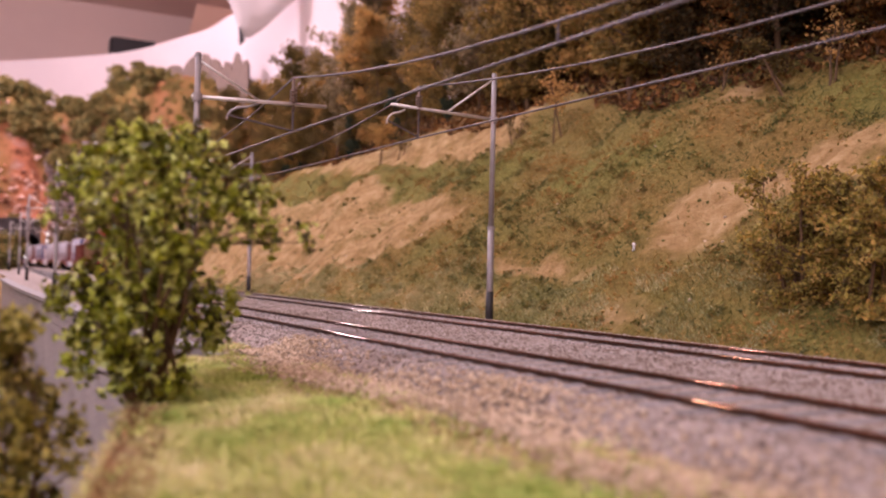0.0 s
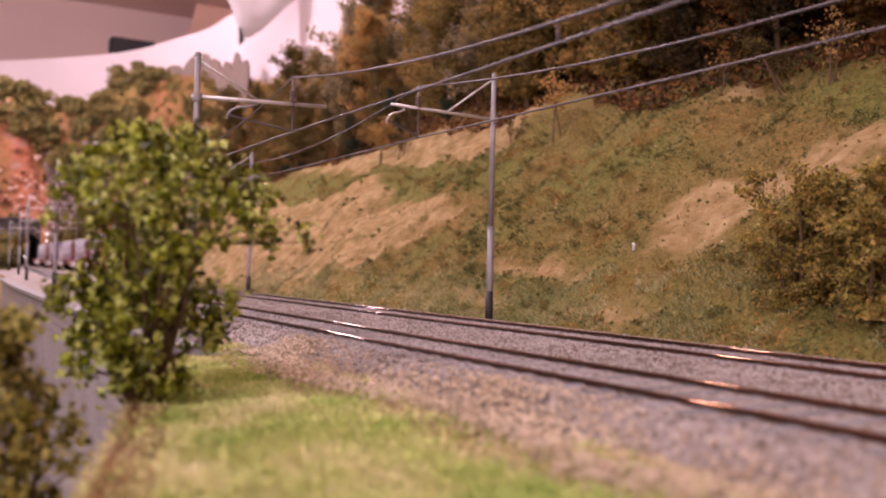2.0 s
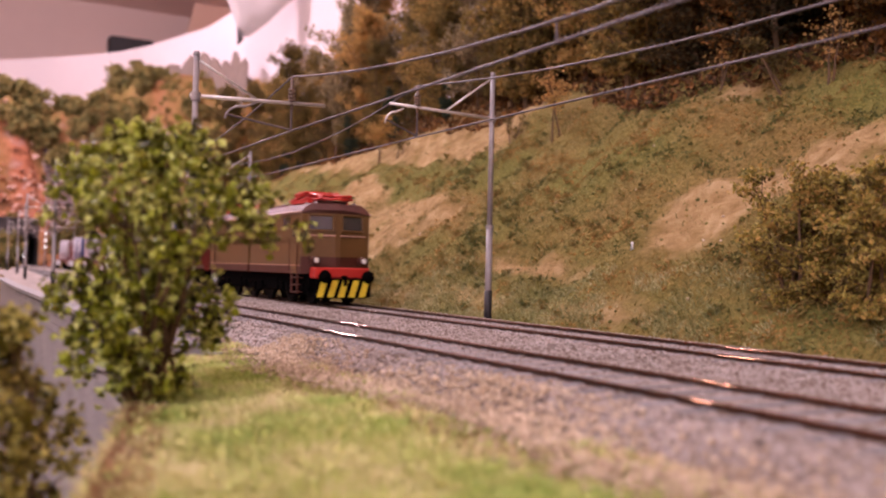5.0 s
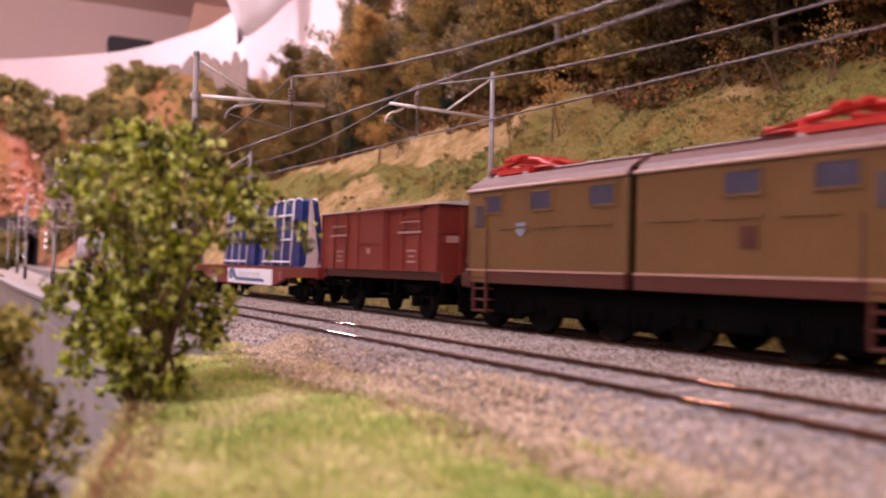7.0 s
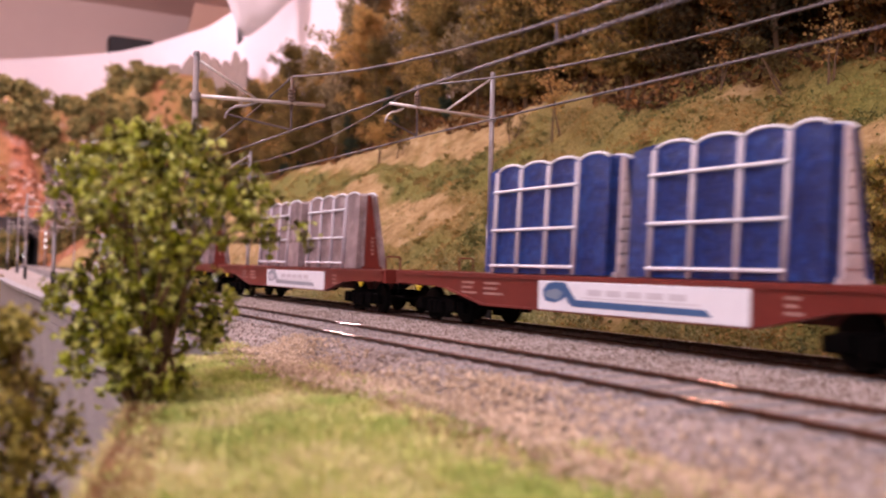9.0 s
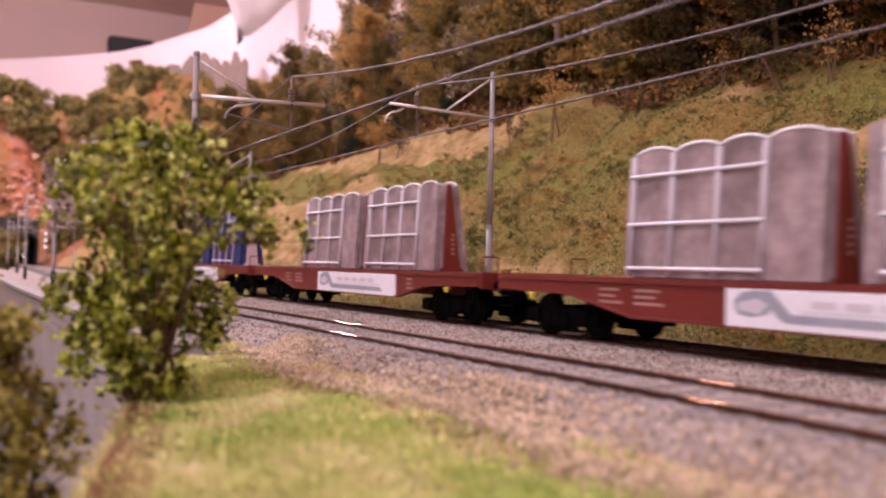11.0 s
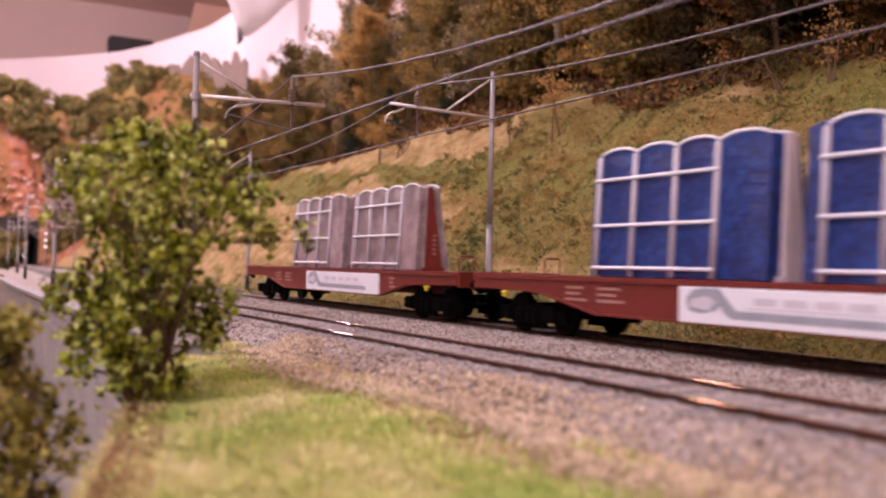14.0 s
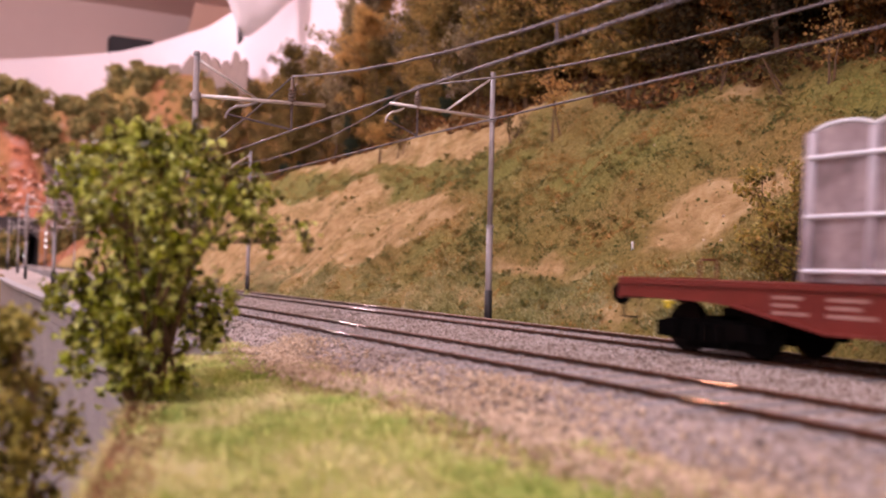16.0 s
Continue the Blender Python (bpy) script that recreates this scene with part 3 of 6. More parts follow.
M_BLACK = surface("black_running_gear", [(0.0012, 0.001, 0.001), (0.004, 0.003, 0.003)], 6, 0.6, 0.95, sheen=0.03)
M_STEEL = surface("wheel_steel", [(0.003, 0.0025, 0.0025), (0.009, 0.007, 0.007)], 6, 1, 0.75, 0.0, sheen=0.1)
M_SCREEN = surface("windscreen_glass", [(0.03, 0.027, 0.035), (0.055, 0.05, 0.06)], 2, 0.6, 0.03, bump=0, sheen=1.0)
M_GLASS = surface("dark_blue_glass", [(0.026, 0.027, 0.050), (0.05, 0.052, 0.085)], 2, 0.6, 0.10, bump=0)
M_WHITE = surface("white_plastic", [(0.70, 0.725, 0.79), (0.79, 0.81, 0.87)], 5, 0.5, 0.5, bump=0.05)
M_BLUE = surface("blue_tarpaulin", [(0.003, 0.010, 0.075), (0.005, 0.028, 0.170), (0.018, 0.078, 0.31)], 5.5, 0.5, 0.4, bump=0.9, bump_size=0.06, spread=0.65, span=(0.36, 0.66))
M_GREY = surface("mauve_grey_panels", [(0.15, 0.115, 0.122), (0.27, 0.215, 0.228), (0.43, 0.36, 0.375)], 3.0, 1.3, 0.5, bump=0.3, bump_size=0.03, spread=0.4, span=(0.34, 0.66))
M_LOGO = surface("sign_blue", [(0.025, 0.075, 0.20), (0.05, 0.13, 0.30)], 2, 0.5, 0.5, bump=0)
M_LOGOGREY = surface("sign_grey", [(0.22, 0.25, 0.31), (0.36, 0.39, 0.45)], 2, 0.5, 0.5, bump=0)
M_FADED = surface("faded_lettering", [(0.26, 0.12, 0.10), (0.40, 0.24, 0.21)], 2, 0.5, 0.6, bump=0)
M_PALEBLUE = surface("sign_pale_blue", [(0.14, 0.20, 0.28), (0.22, 0.29, 0.38)], 2, 0.5, 0.5, bump=0)
M_PALE = surface("pale_lettering", [(0.50, 0.50, 0.56), (0.60, 0.60, 0.65)], 2, 0.5, 0.5, bump=0)
M_LAMP = surface("lamp_lens", [(0.7, 0.66, 0.6), (0.8, 0.78, 0.75)], 4, 1, 0.15, bump=0)


def wheelset_mesh(r):
    bm = bmesh.new()
    for s in (-0.757, 0.757):
        rod(bm, (0, s - 0.07, 0), (0, s + 0.07, 0), r, r, 20)
        sg = 1 if s > 0 else -1
        rod(bm, (0, s - 0.10 * sg, 0), (0, s - 0.07 * sg, 0), r + 0.05, r + 0.05, 20)
    rod(bm, (0, -0.95, 0), (0, 0.95, 0), 0.09, 0.09, 8)
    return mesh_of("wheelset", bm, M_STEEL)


WHEEL_BIG, WHEEL_SMALL = wheelset_mesh(0.62), wheelset_mesh(0.46)


def bogie(parent, x, span, r, me, spoke=False):
    bm = bmesh.new()
    for s in (-1, 1):
        y0, y1 = (s * 0.98, s * 1.14) if s > 0 else (s * 1.14, s * 0.98)
        prism_y(bm, [(-span / 2 - 0.45, r + 0.10), (-span / 2 - 0.45, r - 0.18), (-span / 2 + 0.4, r - 0.22), (-0.55, r - 0.34), (0.55, r - 0.34), (span / 2 - 0.4, r - 0.22),
                     (span / 2 + 0.45, r - 0.18), (span / 2 + 0.45, r + 0.10), (0.7, r + 0.20), (-0.7, r + 0.20)], y0, y1)
        for w in (-span / 2, span / 2):
            yc = (s * 1.14, s * 1.26) if s > 0 else (s * 1.26, s * 1.14)
            box(bm, w - 0.17, w + 0.17, *yc, r - 0.17, r + 0.17, 0.03)
        for w in (-0.3, 0.0, 0.3):
            yc = (s * 1.14, s * 1.28) if s > 0 else (s * 1.28, s * 1.14)
            box(bm, w - 0.1, w + 0.1, *yc, r - 0.25, r + 0.12, 0.03)
    box(bm, -0.25, 0.25, -1.0, 1.0, r - 0.1, r + 0.25)
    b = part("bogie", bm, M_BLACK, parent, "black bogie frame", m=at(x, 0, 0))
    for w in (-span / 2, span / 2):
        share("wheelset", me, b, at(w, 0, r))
    return b


def buffer_pair(parent, x, sg, z=1.05, mat=None):
    for y in (-0.88, 0.88):
        bm = bmesh.new()
        rod(bm, (x, y, z), (x + sg * 0.40, y, z), 0.11, 0.10, 12)
        rod(bm, (x + sg * 0.40, y, z), (x + sg * 0.50, y, z), 0.25, 0.22, 16)
        part("buffer", bm, mat or M_BLACK, parent, "", True)


def build_loco():
    loco = thing("locomotive", at(0, 0, 0), "brown and tan articulated electric locomotive with red pantographs", "locomotive")
    W = 1.42
    z0, zb, zg, zr = 1.14, 1.45, 3.48, 3.90
    # two half bodies with a bellows between them
    for sg in (1, -1):
        xa, xb = 0.14 * sg, 6.46 * sg
        lo, hi = min(xa, xb), max(xa, xb)
        bm = bmesh.new()
        box(bm, lo, hi, -W, W, zb, zg, 0.04)
        nose = 6.74 * sg

        def wedge(bm, reach, grow, z_lo, z_hi, back):
            a = [(xb - 0.04 * sg, -W - grow), (xb + 0.02 * sg, -1.36 - grow), (nose + reach * sg, -0.10), (nose + reach * sg, 0.10), (xb + 0.02 * sg, 1.36 + grow), (xb - 0.04 * sg, W + grow)]
            vb = [bm.verts.new((x, y, z_lo)) for x, y in a]
            vt = [bm.verts.new((x - back * sg * (i not in (0, 5)), y, z_hi)) for i, (x, y) in enumerate(a)]
            bm.faces.new(vb)
            bm.faces.new(vt[::-1])
            for i in range(6):
                l = (i + 1) % 6
                bm.faces.new((vb[l], vb[i], vt[i], vt[l]))
        wedge(bm, 0.0, 0.0, zb, zg, 0.10)
        body = part("body_half", bm, M_ISA, loco, "tan painted body half")
        bm = bmesh.new()
        box(bm, lo, hi, -W - 0.012, W + 0.012, z0, zb, 0.0)
        wedge(bm, 0.03, 0.012, z0, 1.80, 0.0)
        part("skirt", bm, M_BROWN, body, "red-brown lower band")
        for s in (-1, 1):
            bm = bmesh.new()
            y0, y1 = sorted((s * (W + 0.004), s * (W + 0.028)))
            box(bm, lo, hi, y0, y1, zb - 0.01, zb + 0.035)
            part("waist_strip", bm, M_GUTTER, body, "pale strip above the lower band")
        # roof, arched, falling to the nose
        bm = bmesh.new()
        arc = [(-W - 0.02, zg), (-1.30, zg + 0.20), (-1.0, zg + 0.38), (-0.5, zr - 0.04), (0, zr), (0.5, zr - 0.04), (1.0, zg + 0.38), (1.30, zg + 0.20), (W + 0.02, zg)]
        prism_x(bm, arc, lo, hi)
        e0 = [bm.verts.new((xb, y, z)) for y, z in arc]
        e1 = [bm.verts.new((xb + 0.20 * sg * (1 - abs(y) / 1.5), y * 0.97, zg + (z - zg) * 0.35)) for y, z in arc]
        for i in range(len(arc) - 1):
            bm.faces.new((e0[i], e0[i + 1], e1[i + 1], e1[i]))
        bm.faces.new(e1)
        part("roof", bm, M_ROOFPINK, body, "grey-pink roof")
        bm = bmesh.new()
        for s in (-1, 1):
            rod(bm, (lo, s * (W + 0.02), zg + 0.02), (hi, s * (W + 0.02), zg + 0.02), 0.045, 0.045, 8)
        part("gutter", bm, M_GUTTER, body, "pale rain gutter", True)
        # side windows, louvres and door on both flanks
        for s in (-1, 1):
            for wx in (0.90, 3.12, 5.20) if sg < 0 else (2.95, 4.88):
                bm = bmesh.new()
                y0, y1 = sorted((s * (W + 0.004), s * (W + 0.02)))
                box(bm, sg * wx - 0.40, sg * wx + 0.40, y0, y1, 2.92, 3.32, 0.0)
                w = part("window", bm, M_GLASS, body, "small dark window")
                bm = bmesh.new()
                y0, y1 = sorted((s * (W + 0.002), s * (W + 0.035)))
                for bx in ((-0.46, -0.40, 2.87, 3.37), (0.40, 0.46, 2.87, 3.37), (-0.40, 0.40, 3.32, 3.37), (-0.40, 0.40, 2.87, 2.92)):
                    box(bm, sg * wx + bx[0], sg * wx + bx[1], y0, y1, bx[2], bx[3])
                part("window_frame", bm, M_ISA, w)
            bm = bmesh.new()
            y0, y1 = sorted((s * W, s * (W + 0.03)))
            for k in range(3):
                box(bm, sg * (0.6 + k * 1.55) - 0.0, sg * (0.6 + k * 1.55) + 1.25 * sg if sg > 0 else sg * (0.6 + k * 1.55) + 0.0, y0, y1, 2.48, 2.54) if sg > 0 else box(bm, -(0.6 + k * 1.55) - 1.25, -(0.6 + k * 1.55), y0, y1, 2.48, 2.54)
            part("louvre_strip", bm, M_ISA, body)
            bm = bmesh.new()
            dx = 5.80 * sg
            y0, y1 = sorted((s * W, s * (W + 0.025)))
            box(bm, dx - 0.33, dx + 0.33, y0, y1, 1.15, 3.28, 0.0)
            door = part("cab_door", bm, M_ISA, body, "cab door with a small window")
            bm = bmesh.new()
            y0, y1 = sorted((s * (W + 0.025), s * (W + 0.04)))
            box(bm, dx - 0.22, dx + 0.22, y0, y1, 2.55, 3.10)
            part("window", bm, M_SCREEN, door)
            for hx in (-0.42, 0.42):
                bm = bmesh.new()
                rod(bm, (dx + hx, s * (W + 0.07), 1.25), (dx + hx, s * (W + 0.07), 2.5), 0.016, 0.016, 6)
                part("handrail", bm, M_BROWN, body)
            for k in range(4):
                bm = bmesh.new()
                y0, y1 = sorted((s * (W - 0.25), s * (W + 0.03)))
                box(bm, dx - 0.3, dx + 0.3, y0, y1, 0.40 + k * 0.28, 0.45 + k * 0.28)
                part("step", bm, M_BROWN, body, "red-brown boarding step")
            for hx in (-0.31, 0.31):
                bm = bmesh.new()
                y0, y1 = sorted((s * (W - 0.05), s * (W + 0.02)))
                box(bm, dx + hx - 0.03, dx + hx + 0.03, y0, y1, 0.38, 1.35)
                part("step_stringer", bm, M_BROWN, body)
        # cab front: windows, lamps, beam, plough
        fx = nose
        for s in (-1, 1):
            bm = bmesh.new()

            def face_x(y, z):
                t = (abs(y) - 0.10) / 1.26
                return nose + (xb + 0.02 * sg - nose) * t - 0.10 * sg * (z - zb) / (zg - zb)
            v = []
            for o in (0.018, -0.03):
                for y, z in ((0.22, 2.86), (1.08, 2.86), (1.06, 3.36), (0.24, 3.36)):
                    v.append(bm.verts.new((face_x(y, z) + o * sg, s * y, z)))
            for f in ((0, 1, 2, 3), (4, 7, 6, 5), (0, 4, 5, 1), (3, 2, 6, 7), (0, 3, 7, 4), (1, 5, 6, 2)):
                bm.faces.new([v[i] for i in f])
            screen = part("windscreen", bm, M_SCREEN, body, "cab windscreen pane")
            bm = bmesh.new()
            for (ya, za), (yb, zb_) in (((0.16, 2.80), (1.14, 2.80)), ((1.14, 2.80), (1.11, 3.42)), ((1.11, 3.42), (0.18, 3.42)), ((0.18, 3.42), (0.16, 2.80))):
                rod(bm, (face_x(ya, za) + 0.015 * sg, s * ya, za), (face_x(yb, zb_) + 0.015 * sg, s * yb, zb_), 0.05, 0.05, 6)
            part("screen_frame", bm, M_ISA, screen)
            bm = bmesh.new()
            rod(bm, (face_x(0.10, 2.62) + 0.02 * sg, s * 0.10, 2.62), (face_x(1.25, 2.62) + 0.02 * sg, s * 1.25, 2.62), 0.035, 0.035, 6)
            part("sill_rail", bm, M_GUTTER, body, "pale sill rail")
            bm = bmesh.new()
            rod(bm, (fx - 0.10 * sg, s * 0.98, 1.66), (fx + 0.28 * sg, s * 0.98, 1.66), 0.15, 0.16, 14)
            lamp = part("headlamp", bm, M_BROWN, body, "round headlamp", True)
            bm = bmesh.new()
            rod(bm, (fx + 0.28 * sg, s * 0.98, 1.66), (fx + 0.31 * sg, s * 0.98, 1.66), 0.105, 0.09, 14)
            part("lens", bm, M_LAMP, lamp)
        bm = bmesh.new()
        x1, x2 = sorted((fx - 0.1 * sg, fx + 0.52 * sg))
        box(bm, x1, x2, -1.13, 1.13, 0.98, 1.40, 0.06)
        part("buffer_beam", bm, M_RED if sg > 0 else M_BROWN, loco, "bright red buffer beam" if sg > 0 else "brown buffer beam")
        buffer_pair(loco, fx + 0.52 * sg, sg, 1.06, M_BLACK)
        bm = bmesh.new()
        rod(bm, (fx + 0.52 * sg, 0, 1.05), (fx + 0.75 * sg, 0, 1.0), 0.07, 0.05, 8)
        box(bm, min(fx + 0.76 * sg, fx + 0.86 * sg), max(fx + 0.76 * sg, fx + 0.86 * sg), -0.06, 0.06, 0.72, 1.1)
        part("coupling", bm, M_BLACK, loco)
        for s in (-0.55, 0.55):
            bm = bmesh.new()
            tube(bm, [(fx + 0.5 * sg, s, 1.02), (fx + 0.62 * sg, s, 0.8), (fx + 0.58 * sg, s * 0.8, 0.55)], 0.035, 6)
            part("brake_hose", bm, M_BLACK, loco)
        bm = bmesh.new()
        prism = [(-1.12, 0.95), (-1.12, 0.30), (-0.9, 0.24), (0.9, 0.24), (1.12, 0.30), (1.12, 0.95)]
        prism_x(bm, prism, *sorted((fx + 0.58 * sg, fx + 0.64 * sg)))
        plough = part("snow_plough", bm, M_BLACK, loco, "black plough with slanting yellow stripes")
        for k in range(5):
            bm = bmesh.new()
            y = -1.10 + k * 0.43
            x1, x2 = sorted((fx + 0.64 * sg, fx + 0.655 * sg))
            prism_x(bm, [(y, 0.28), (y + 0.25, 0.28), (y + 0.25 + 0.20, 0.92), (y + 0.20, 0.92)], x1, x2)
            part("stripe", bm, M_YELLOW, plough, "yellow stripe")
        # pantograph, folded
        px, k = (4.6, 1.0) if sg > 0 else (-5.25, 0.72)
        bm = bmesh.new()
        for yy in (-0.75, 0.75):
            box(bm, px - k, px + k, yy - 0.10, yy + 0.10, zr + 0.03, zr + 0.15)
        for xx in (-0.9, 0.9):
            box(bm, px + xx * k - 0.05, px + xx * k + 0.05, -0.8, 0.8, zr + 0.05, zr + 0.14)
            for yy in (-0.7, 0.7):
                rod(bm, (px + xx * k, yy, zr - 0.30), (px + xx * k, yy, zr + 0.06), 0.10, 0.07, 8)
        panto = part("pantograph", bm, M_RED, loco, "folded red pantograph")
        for yy in (-0.62, 0.62):
            bm = bmesh.new()
            tube(bm, [(px - 0.9 * k, yy, zr + 0.14), (px - 1.95 * k, yy * 0.95, zr + 0.14), (px - 1.0 * k, yy * 0.8, zr + 0.34), (px, yy * 0.7, zr + 0.46), (px + 1.0 * k, yy * 0.8, zr + 0.34), (px + 1.95 * k, yy * 0.95, zr + 0.14), (px + 0.9 * k, yy, zr + 0.14)], 0.075, 6)
            part("linkage", bm, M_RED, panto, "", True)
        for xx in (-1.95, -1.2, -0.5, 0.5, 1.2, 1.95):
            bm = bmesh.new()
            rod(bm, (px + xx * k, -0.60, zr + (0.14 if abs(xx) > 1.9 else 0.30 if abs(xx) > 1 else 0.40)), (px + xx * k, 0.60, zr + (0.14 if abs(xx) > 1.9 else 0.30 if abs(xx) > 1 else 0.40)), 0.05, 0.05, 6)
            part("cross_tube", bm, M_RED, panto, "", True)
        for xa, xe in ((-1.95, -1.2), (1.2, 1.95), (-1.2, 0.0), (0.0, 1.2)):
            for yy in (-0.58, 0.58):
                bm = bmesh.new()
                rod(bm, (px + xa * k, yy, zr + 0.24), (px + xe * k, -yy, zr + 0.28), 0.06, 0.06, 6)
                part("brace", bm, M_RED, panto, "", True)
        bm = bmesh.new()
        for xx in (-0.22, 0.22):
            tube(bm, [(px + xx * k, -0.95, zr + 0.34), (px + xx * k, -0.7, zr + 0.48), (px + xx * k, 0.7, zr + 0.48), (px + xx * k, 0.95, zr + 0.34)], 0.065, 6)
        part("collector_shoe", bm, M_RED, panto)
        for ix, yy in ((0.9, -0.85), (0.9, 0.85), (1.7, -0.8), (1.7, 0.8), (-0.9, -0.85), (-0.9, 0.85)):
            bm = bmesh.new()
            rod(bm, (px + ix * k * sg, yy, zg + 0.26), (px + ix * k * sg, yy, zg + 0.46), 0.10, 0.08, 10)
            part("roof_insulator", bm, M_GREY, loco, "pale roof insulator", True)
        bm = bmesh.new()
        box(bm, *sorted((0.25 * sg, 6.0 * sg)), -0.62, 0.62, zr - 0.06, zr + 0.12, 0.03)
        part("roof_walk", bm, M_BROWN, loco, "dark roof walkway")
    bm = bmesh.new()
    box(bm, -0.16, 0.16, -1.22, 1.22, 1.05, 3.62, 0.03)
    for k in range(5):
        box(bm, -0.14 + k * 0.06, -0.11 + k * 0.06, -1.27, 1.27, 1.05, 3.66)
    part("bellows", bm, M_BLACK, loco, "dark folding bellows between the body halves")
    # blue shield and plate
    for s in (-1, 1):
        bm = bmesh.new()
        y0, y1 = sorted((s * (W + 0.003), s * (W + 0.016)))
        prism_y(bm, [(-4.15, 2.62), (-3.75, 2.62), (-3.75, 2.42), (-3.95, 2.28), (-4.15, 2.42)], y0, y1)
        part("badge", bm, M_PALEBLUE, loco, "small pale blue shield")
        bm = bmesh.new()
        box(bm, 2.9, 3.3, y0, y1, 1.95, 2.35)
        part("plate", bm, M_BROWN, loco, "brown maker's plate of plain bars")
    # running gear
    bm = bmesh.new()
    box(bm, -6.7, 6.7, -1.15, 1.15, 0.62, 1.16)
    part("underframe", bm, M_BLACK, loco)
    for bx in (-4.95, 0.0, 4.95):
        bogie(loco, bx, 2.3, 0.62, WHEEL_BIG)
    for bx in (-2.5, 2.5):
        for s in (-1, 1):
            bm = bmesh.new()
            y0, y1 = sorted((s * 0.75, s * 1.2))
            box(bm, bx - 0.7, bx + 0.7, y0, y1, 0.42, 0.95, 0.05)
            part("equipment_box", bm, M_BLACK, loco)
    return loco


def build_van():
    van = thing("covered_wagon", at(0, 0, 0), "oxide red covered goods wagon with grey roof", "goods wagon")
    W, L, z0, z1 = 1.40, 4.33, 1.36, 3.33
    bm = bmesh.new()
    box(bm, -L, L, -W, W, z0, z1, 0.02)
    body = part("body", bm, M_OXIDE, van)
    bm = bmesh.new()
    arc = [(-W - 0.10, z1 - 0.02), (-1.0, z1 + 0.035), (-0.4, z1 + 0.10), (0, z1 + 0.13), (0.4, z1 + 0.10), (1.0, z1 + 0.035), (W + 0.10, z1 - 0.02), (W + 0.10, z1 - 0.05), (-W - 0.10, z1 - 0.05)]
    prism_x(bm, arc, -L - 0.12, L + 0.12)
    part("roof", bm, M_VANROOF, van, "light grey arched roof")
    for s in (-1, 1):
        y0, y1 = sorted((s * W, s * (W + 0.05)))
        for x in (-4.28, -3.2, -2.15, -1.12, 1.12, 2.15, 3.2, 4.28):
            bm = bmesh.new()
            box(bm, x - 0.05, x + 0.05, y0, y1, z0, z1)
            part("side_rib", bm, M_OXIDE, body)
        bm = bmesh.new()
        y2, y3 = sorted((s * (W + 0.01), s * (W + 0.085)))
        box(bm, -1.08, 1.08, y2, y3, z0 + 0.02, z1 - 0.10, 0.015)
        door = part("sliding_door", bm, M_OXIDE, van, "red sliding door")
        bm = bmesh.new()
        y4, y5 = sorted((s * (W + 0.085), s * (W + 0.12)))
        for x in (-1.0, 0.96):
            box(bm, x, x + 0.05, y4, y5, z0 + 0.05, z1 - 0.14)
        box(bm, -1.0, 1.0, y4, y5, 2.2, 2.26)
        part("door_rib", bm, M_OXIDE, door)
        bm = bmesh.new()
        y4, y5 = sorted((s * (W + 0.04), s * (W + 0.14)))
        box(bm, -1.2, 3.6 if s < 0 else 1.2, y4, y5, z1 - 0.12, z1 - 0.05)
        part("door_rail", bm, M_OXIDE, van)
        for x in (-2.68, 2.68):
            bm = bmesh.new()
            for k in range(4):
                zz = 2.62 + k * 0.10
                box(bm, x - 0.62, x + 0.62, y0, y1, zz, zz + 0.05)
            box(bm, x - 0.68, x - 0.62, y0, y1, 2.55, 3.06)
            box(bm, x + 0.62, x + 0.68, y0, y1, 2.55, 3.06)
            vent = part("vent", bm, M_OXIDE, body, "louvred ventilation flap")
            # Two pale bars across each vent.
            bm = bmesh.new()
            yv0, yv1 = sorted((s * (W + 0.04), s * (W + 0.065)))
            box(bm, x - 0.78, x + 0.70, yv0, yv1, 2.48, 2.55)
            box(bm, x - 0.66, x + 0.60, yv0, yv1, 2.80, 2.84)
            part("handle_bar", bm, M_FADED, vent, "pale handle bar")
            bm = bmesh.new()
            for k, w in enumerate((0.55, 0.4, 0.62)):
                box(bm, x - w / 2, x + w / 2, *sorted((s * (W + 0.004), s * (W + 0.010))), 1.62 + k * 0.16, 1.68 + k * 0.16)
            part("lettering", bm, M_FADED, body, "pale rows of unreadable lettering")
        bm = bmesh.new()
        box(bm, -0.30, -0.02, *sorted((s * (W + 0.087), s * (W + 0.093))), 1.88, 2.06)
        part("marking", bm, M_FADED, door, "small pale marking")
        # solebar, axle guards, springs, steps
        bm = bmesh.new()
        y0, y1 = sorted((s * 1.05, s * 1.22))
        box(bm, -L - 0.05, L + 0.05, y0, y1, 1.12, 1.37, 0.01)
        part("solebar", bm, M_BROWN, van)
        for x in (-2.6, 2.6):
            bm = bmesh.new()
            y2, y3 = sorted((s * 1.0, s * 1.1))
            prism_y(bm, [(x - 0.75, 1.15), (x - 0.25, 0.36), (x + 0.25, 0.36), (x + 0.75, 1.15), (x + 0.55, 1.15), (x + 0.14, 0.62), (x - 0.14, 0.62), (x - 0.55, 1.15)], y2, y3)
            y4, y5 = sorted((s * 1.08, s * 1.24))
            for k in range(4):
                box(bm, x - 0.75 + k * 0.16, x + 0.75 - k * 0.16, y4, y5, 0.90 - k * 0.06, 0.95 - k * 0.06)
            box(bm, x - 0.16, x + 0.16, y4, y5, 0.34, 0.66, 0.03)
            part("axle_guard", bm, M_BLACK, van)
